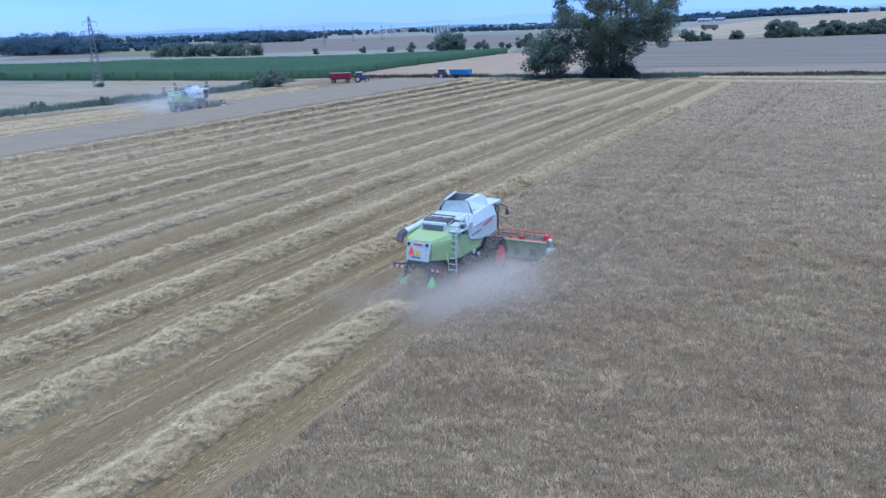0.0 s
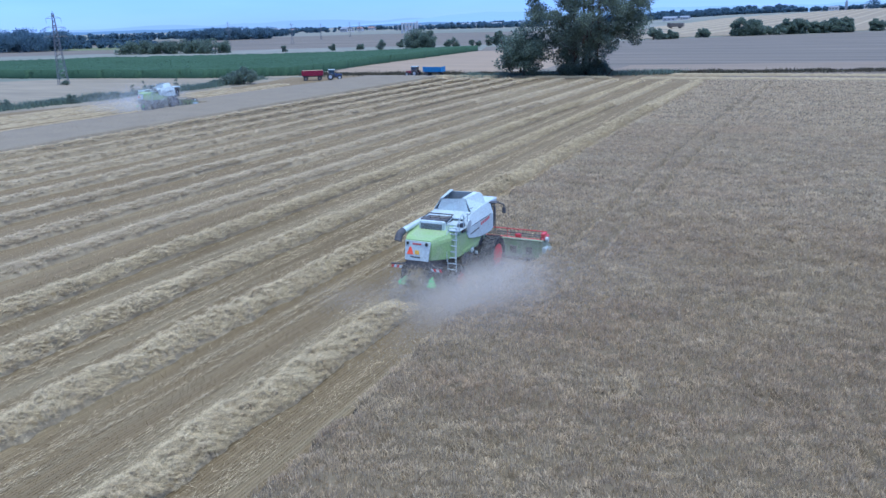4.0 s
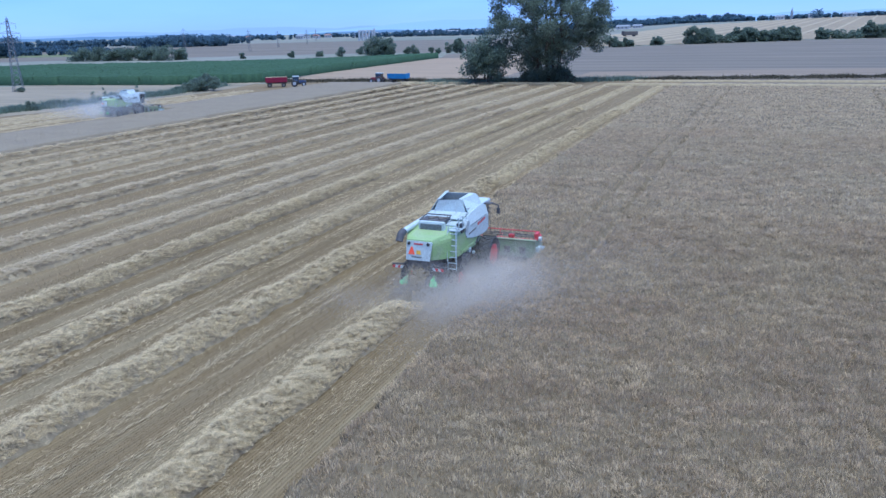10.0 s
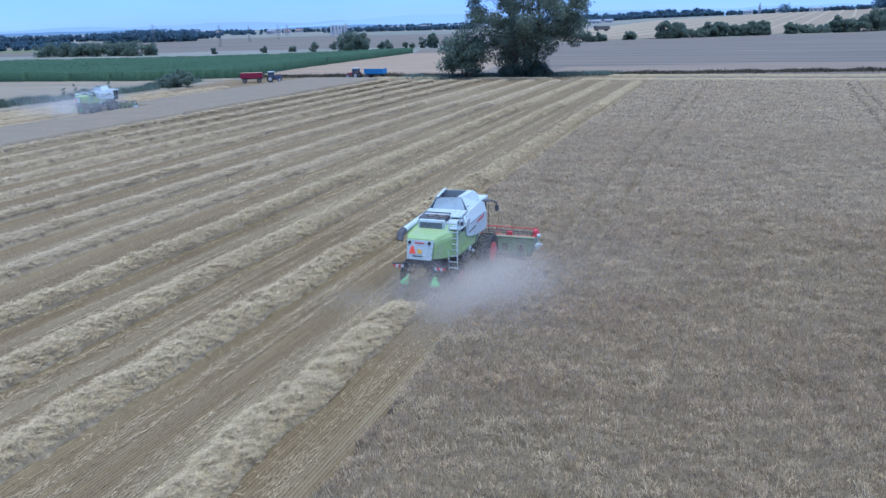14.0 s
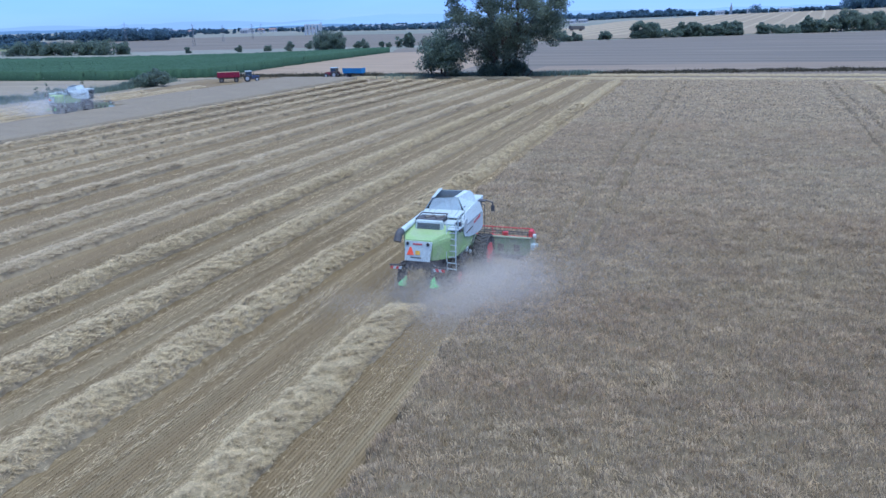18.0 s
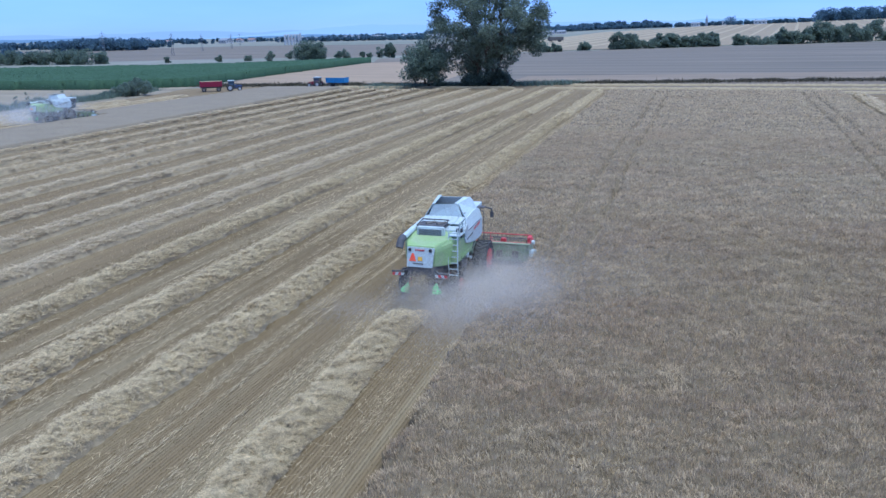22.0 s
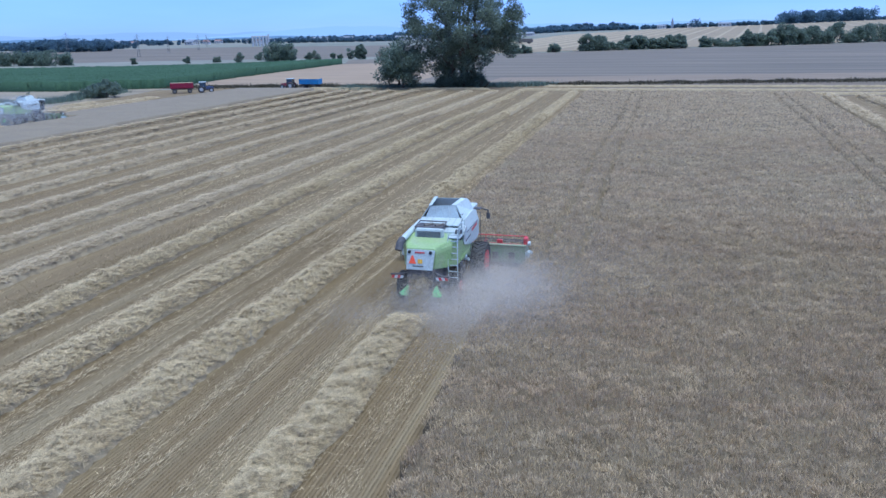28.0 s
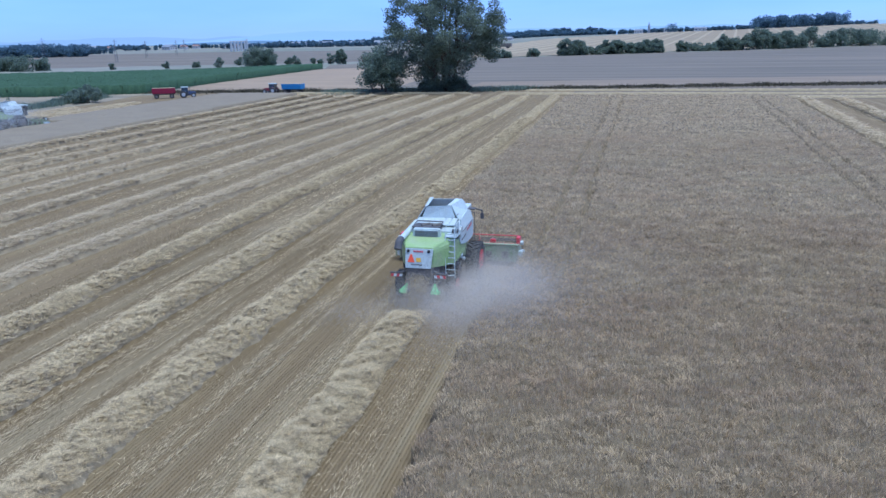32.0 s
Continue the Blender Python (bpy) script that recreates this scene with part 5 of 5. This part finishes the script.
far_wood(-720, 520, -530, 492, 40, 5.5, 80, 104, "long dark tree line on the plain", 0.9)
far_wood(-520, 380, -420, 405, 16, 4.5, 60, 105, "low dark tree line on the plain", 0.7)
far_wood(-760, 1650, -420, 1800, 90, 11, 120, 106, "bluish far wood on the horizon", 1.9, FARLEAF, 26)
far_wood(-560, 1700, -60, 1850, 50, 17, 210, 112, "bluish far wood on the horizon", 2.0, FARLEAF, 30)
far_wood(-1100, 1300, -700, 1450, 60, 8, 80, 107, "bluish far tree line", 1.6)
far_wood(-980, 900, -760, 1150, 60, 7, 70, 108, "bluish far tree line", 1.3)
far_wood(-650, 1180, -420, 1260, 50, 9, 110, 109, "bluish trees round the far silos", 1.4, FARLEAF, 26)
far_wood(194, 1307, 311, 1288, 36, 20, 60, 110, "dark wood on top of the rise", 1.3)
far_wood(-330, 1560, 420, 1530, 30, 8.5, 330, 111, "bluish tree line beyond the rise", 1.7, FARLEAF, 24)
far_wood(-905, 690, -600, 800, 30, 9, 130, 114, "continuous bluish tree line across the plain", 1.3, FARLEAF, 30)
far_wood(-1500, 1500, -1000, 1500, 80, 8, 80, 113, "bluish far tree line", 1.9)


# ---- pylons ----
LATTICE = material("weathered_steel", (0.20, 0.21, 0.22), 0.6, 0.5, fine=8, bump=0)


def make_pylon(at, height, turn, label):
    p = thing("power_pylon", at, label, "pylon", "power pylons", turn=turn)
    w = height * 0.065

    def leg(s, t, u):
        k = w * (1 - 0.86 * u)
        return (s * k, t * k, height * u)

    th = 0.07 * height / 22
    for s in (-1, 1):
        for t in (-1, 1):
            part("leg", tubes((leg(s, t, 0), leg(s, t, 0.97), th), sides=5), LATTICE, p)
    for i in range(15):
        u0, u1 = i / 15 * 0.95, (i + 1) / 15 * 0.95
        b = bmesh.new()
        for s, t, s2, t2 in ((-1, -1, 1, -1), (1, -1, 1, 1), (1, 1, -1, 1), (-1, 1, -1, -1)):
            tube(b, leg(s, t, u0), leg(s2, t2, u1), th * 0.6, sides=4)
            tube(b, leg(s2, t2, u0), leg(s, t, u1), th * 0.6, sides=4)
        part("bracing", b, LATTICE, p)["kind"] = "stuff"
    for u, half in ((0.90, 0.095), (0.775, 0.135), (0.655, 0.15)):
        z, h = height * u, height * half
        arm = part("cross_arm", tubes(((-h, 0, z), (h, 0, z), th * 0.9), ((-h, 0, z), (0, 0, z + 0.035 * height), th * 0.6), ((h, 0, z), (0, 0, z + 0.035 * height), th * 0.6), sides=4), LATTICE, p)
        for s in (-1, 1):
            part("insulator", tubes(((s * h, 0, z), (s * h, 0, z - 0.065 * height), th * 0.7), sides=5), LATTICE, arm)
    part("peak", tubes(((0, 0, 0.93 * height), (0, 0, height), th), sides=5), LATTICE, p)
    return p


for x, y, h, tn in ((-149, 101.2, 17, 40), (-353, 398, 16.2, 40), (-314, 416, 14.4, 40), (-376, 541, 13.6, 40), (-410, 640, 14, 40), (-560, 900, 15, 40)):
    make_pylon((x, y, 0), h, tn, "steel lattice pylon with three cross-arms, standing in a field")

# ---- far buildings ----
ROOF = material("red_roof", (0.27, 0.175, 0.15), 0.8, fine=2, bump=0)
PLASTER = material("pale_plaster", (0.48, 0.48, 0.47), 0.85, fine=2, bump=0)
SLATE = material("grey_roof", (0.25, 0.27, 0.30), 0.7, fine=2, bump=0)
silo = thing("grain_silo", (-451, 839, 0), "row of tall pale concrete silos joined by a gallery", "silo", turn=28, size=0.74)
for k in range(5):
    b = bmesh.new()
    tube(b, (k * 5.4 - 10.8, 0, 0), (k * 5.4 - 10.8, 0, 15), 1.9, sides=20)
    part("silo_cell", b, CONCRETE, silo)
part("gallery", boxed(-13.0, 13.0, -1.2, 1.2, 15, 16.6, 0.1), PLASTER, silo, "white roof gallery")
part("lift_tower", boxed(13.0, 15.6, -1.6, 1.6, 0, 19, 0.1), CONCRETE, silo)


def make_house(at, w, d, h, turn, roof_mat, label):
    s = thing("far_building", at, label, "building", "far buildings", turn=turn)
    part("wall", boxed(-w / 2, w / 2, -d / 2, d / 2, -0.5, h), PLASTER, s)
    part("roof", loft([(-d / 2 - 0.4, [(-w / 2 - 0.4, h), (w / 2 + 0.4, h), (0, h + w * 0.28)]), (d / 2 + 0.4, [(-w / 2 - 0.4, h), (w / 2 + 0.4, h), (0, h + w * 0.28)])]), roof_mat, s)
    for k in range(3):
        part("window", boxed(-w / 2 - 0.05, -w / 2 + 0.05, -d * 0.35 + k * d * 0.3, -d * 0.35 + k * d * 0.3 + d * 0.12, h * 0.35, h * 0.7), GLASS, s)
        part("window", boxed(-w * 0.35 + k * w * 0.3, -w * 0.35 + k * w * 0.3 + w * 0.12, -d / 2 - 0.05, -d / 2 + 0.05, h * 0.35, h * 0.7), GLASS, s)
    return s


rr = random.Random(5)
for k in range(26):
    bx, by = -1050 + k * 30 + rr.uniform(-20, 20), 1120 + rr.uniform(-60, 160) + k * 6
    hall = rr.random() < 0.35
    make_house((bx, by, 0), 13 if hall else 9, 34 if hall else 13, 5 if hall else 4.5, rr.uniform(0, 90), SLATE if hall else ROOF, "long pale farm hall far off on the plain" if hall else "small pale house with a red roof, far off")
for bx, by, w, d, h in ((-190, 1133, 8, 20, 3.6), (-172, 1145, 7, 13, 3.2), (16, 1372, 6, 14, 5), (66, 1385, 6, 16, 5), (118, 1395, 7, 20, 5)):
    make_house((bx, by, float(lie(np.array(bx), np.array(by)))), w, d, h, 75, SLATE, "pale farm building beyond the rise")
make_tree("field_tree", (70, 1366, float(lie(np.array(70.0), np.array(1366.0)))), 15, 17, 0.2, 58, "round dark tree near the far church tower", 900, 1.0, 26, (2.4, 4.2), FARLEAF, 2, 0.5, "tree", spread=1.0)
spire = thing("church_tower", (33, 1369, float(lie(np.array(33.0), np.array(1369.0)))), "slim dark church tower with a pointed spire", "church tower")
part("tower", boxed(-2, 2, -2, 2, -0.5, 9.5), SLATE, spire)
b = bmesh.new()
tube(b, (0, 0, 9.5), (0, 0, 18), 2.3, 0.1, 8)
part("spire", b, SLATE, spire)
wagon = thing("farm_machine", (-97, 635, float(lie(np.array(-97.0), np.array(635.0))) + 0.2), "dark farm machine working on the far stubble", "farm machine", turn=80)
part("hull", boxed(-1.6, 1.6, -6, 5, 1.2, 4.2, 0.2), DUSTY, wagon)
part("cab", boxed(-1.2, 1.2, 5, 7.2, 1.4, 4.4, 0.2), DARKM, wagon)
for s in (-1, 1):
    wheel(wagon, (s * 1.5, -3, 0.9), 0.9, 0.6, 0.5, DARKM, 12)
    wheel(wagon, (s * 1.5, 5, 0.8), 0.8, 0.6, 0.4, DARKM, 12)

# the rising stubble with its swath lines
RISE = [(-84, 396), (-34, 449), (24, 495), (41, 515), (76, 535), (132, 590), (174, 632), (272, 690), (520, 800), (520, 1180), (180, 1250), (40, 1262), (-110, 1000), (-130, 700)]
rx, ry = np.meshgrid(np.arange(-140, 525, 5.0), np.arange(390, 1335, 5.0))
keep = in_outline(rx[:-1, :-1] + 2.5, ry[:-1, :-1] + 2.5, RISE)
idx = np.arange(rx.size).reshape(rx.shape)
cell = np.stack([idx[:-1, :-1], idx[:-1, 1:], idx[1:, 1:], idx[1:, :-1]], -1)[keep]
tagged(new("ground_rise", mesh_np("ground_rise", np.stack([rx, ry, lie(rx, ry) + 0.25], -1).reshape(-1, 3), cell, RISING, True)), "pale stubble on the rising ground with swath lines", "field", kind="structure")
for k in range(34):
    ly = np.linspace(480, 1250, 90)
    lx = -160 + 17 * k + 0.12 * (ly - 575)
    ok = in_outline(lx, ly, RISE)
    lx, ly = lx[ok], ly[ok]
    n = len(lx)
    if n < 4:
        continue
    z = lie(lx, ly) + 0.3
    v = np.concatenate([np.c_[lx - 1.6, ly, z], np.c_[lx, ly, z + 0.6], np.c_[lx + 1.6, ly, z]])
    i = np.arange(n - 1)
    f = np.concatenate([np.stack([i, i + n, i + n + 1, i + 1], -1), np.stack([i + n, i + 2 * n, i + 2 * n + 1, i + n + 1], -1)])
    tagged(new("straw_windrow", mesh_np("straw_windrow", v, f, FARSWATH)), "pale straw ridge on the far rise", "windrow", "far straw windrows", "stuff")


# ---- horizon: hazy blue hills, flat to the eye ----
def hills(name, dist, a0, a1, base, amp, seed, colour, glow):
    m = bpy.data.materials.new(name)
    m.use_nodes = True
    pb = m.node_tree.nodes["Principled BSDF"]
    # haze is painted by blue emission over a nearly black base
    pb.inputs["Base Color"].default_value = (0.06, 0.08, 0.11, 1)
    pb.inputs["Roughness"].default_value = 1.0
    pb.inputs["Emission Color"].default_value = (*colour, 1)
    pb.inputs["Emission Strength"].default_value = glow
    a = np.radians(np.linspace(a0, a1, 260))
    x, y = 12 + dist * np.sin(a), -31 + dist * np.cos(a)
    u = np.degrees(a)
    h = base + amp * (waves(u, u * 0, seed, 6, 8, 40) + 0.4 * waves(u, u * 0, seed + 1, 8, 1.5, 6))
    fade = np.clip((u - a0) / 14, 0, 1)
    h = h * fade * fade * (3 - 2 * fade)
    v = np.concatenate([np.stack([x, y, np.full_like(x, -5)], -1), np.stack([x, y, np.maximum(h, 1)], -1)])
    n = len(a)
    f = np.array([[i, i + 1, i + n + 1, i + n] for i in range(n - 1)])
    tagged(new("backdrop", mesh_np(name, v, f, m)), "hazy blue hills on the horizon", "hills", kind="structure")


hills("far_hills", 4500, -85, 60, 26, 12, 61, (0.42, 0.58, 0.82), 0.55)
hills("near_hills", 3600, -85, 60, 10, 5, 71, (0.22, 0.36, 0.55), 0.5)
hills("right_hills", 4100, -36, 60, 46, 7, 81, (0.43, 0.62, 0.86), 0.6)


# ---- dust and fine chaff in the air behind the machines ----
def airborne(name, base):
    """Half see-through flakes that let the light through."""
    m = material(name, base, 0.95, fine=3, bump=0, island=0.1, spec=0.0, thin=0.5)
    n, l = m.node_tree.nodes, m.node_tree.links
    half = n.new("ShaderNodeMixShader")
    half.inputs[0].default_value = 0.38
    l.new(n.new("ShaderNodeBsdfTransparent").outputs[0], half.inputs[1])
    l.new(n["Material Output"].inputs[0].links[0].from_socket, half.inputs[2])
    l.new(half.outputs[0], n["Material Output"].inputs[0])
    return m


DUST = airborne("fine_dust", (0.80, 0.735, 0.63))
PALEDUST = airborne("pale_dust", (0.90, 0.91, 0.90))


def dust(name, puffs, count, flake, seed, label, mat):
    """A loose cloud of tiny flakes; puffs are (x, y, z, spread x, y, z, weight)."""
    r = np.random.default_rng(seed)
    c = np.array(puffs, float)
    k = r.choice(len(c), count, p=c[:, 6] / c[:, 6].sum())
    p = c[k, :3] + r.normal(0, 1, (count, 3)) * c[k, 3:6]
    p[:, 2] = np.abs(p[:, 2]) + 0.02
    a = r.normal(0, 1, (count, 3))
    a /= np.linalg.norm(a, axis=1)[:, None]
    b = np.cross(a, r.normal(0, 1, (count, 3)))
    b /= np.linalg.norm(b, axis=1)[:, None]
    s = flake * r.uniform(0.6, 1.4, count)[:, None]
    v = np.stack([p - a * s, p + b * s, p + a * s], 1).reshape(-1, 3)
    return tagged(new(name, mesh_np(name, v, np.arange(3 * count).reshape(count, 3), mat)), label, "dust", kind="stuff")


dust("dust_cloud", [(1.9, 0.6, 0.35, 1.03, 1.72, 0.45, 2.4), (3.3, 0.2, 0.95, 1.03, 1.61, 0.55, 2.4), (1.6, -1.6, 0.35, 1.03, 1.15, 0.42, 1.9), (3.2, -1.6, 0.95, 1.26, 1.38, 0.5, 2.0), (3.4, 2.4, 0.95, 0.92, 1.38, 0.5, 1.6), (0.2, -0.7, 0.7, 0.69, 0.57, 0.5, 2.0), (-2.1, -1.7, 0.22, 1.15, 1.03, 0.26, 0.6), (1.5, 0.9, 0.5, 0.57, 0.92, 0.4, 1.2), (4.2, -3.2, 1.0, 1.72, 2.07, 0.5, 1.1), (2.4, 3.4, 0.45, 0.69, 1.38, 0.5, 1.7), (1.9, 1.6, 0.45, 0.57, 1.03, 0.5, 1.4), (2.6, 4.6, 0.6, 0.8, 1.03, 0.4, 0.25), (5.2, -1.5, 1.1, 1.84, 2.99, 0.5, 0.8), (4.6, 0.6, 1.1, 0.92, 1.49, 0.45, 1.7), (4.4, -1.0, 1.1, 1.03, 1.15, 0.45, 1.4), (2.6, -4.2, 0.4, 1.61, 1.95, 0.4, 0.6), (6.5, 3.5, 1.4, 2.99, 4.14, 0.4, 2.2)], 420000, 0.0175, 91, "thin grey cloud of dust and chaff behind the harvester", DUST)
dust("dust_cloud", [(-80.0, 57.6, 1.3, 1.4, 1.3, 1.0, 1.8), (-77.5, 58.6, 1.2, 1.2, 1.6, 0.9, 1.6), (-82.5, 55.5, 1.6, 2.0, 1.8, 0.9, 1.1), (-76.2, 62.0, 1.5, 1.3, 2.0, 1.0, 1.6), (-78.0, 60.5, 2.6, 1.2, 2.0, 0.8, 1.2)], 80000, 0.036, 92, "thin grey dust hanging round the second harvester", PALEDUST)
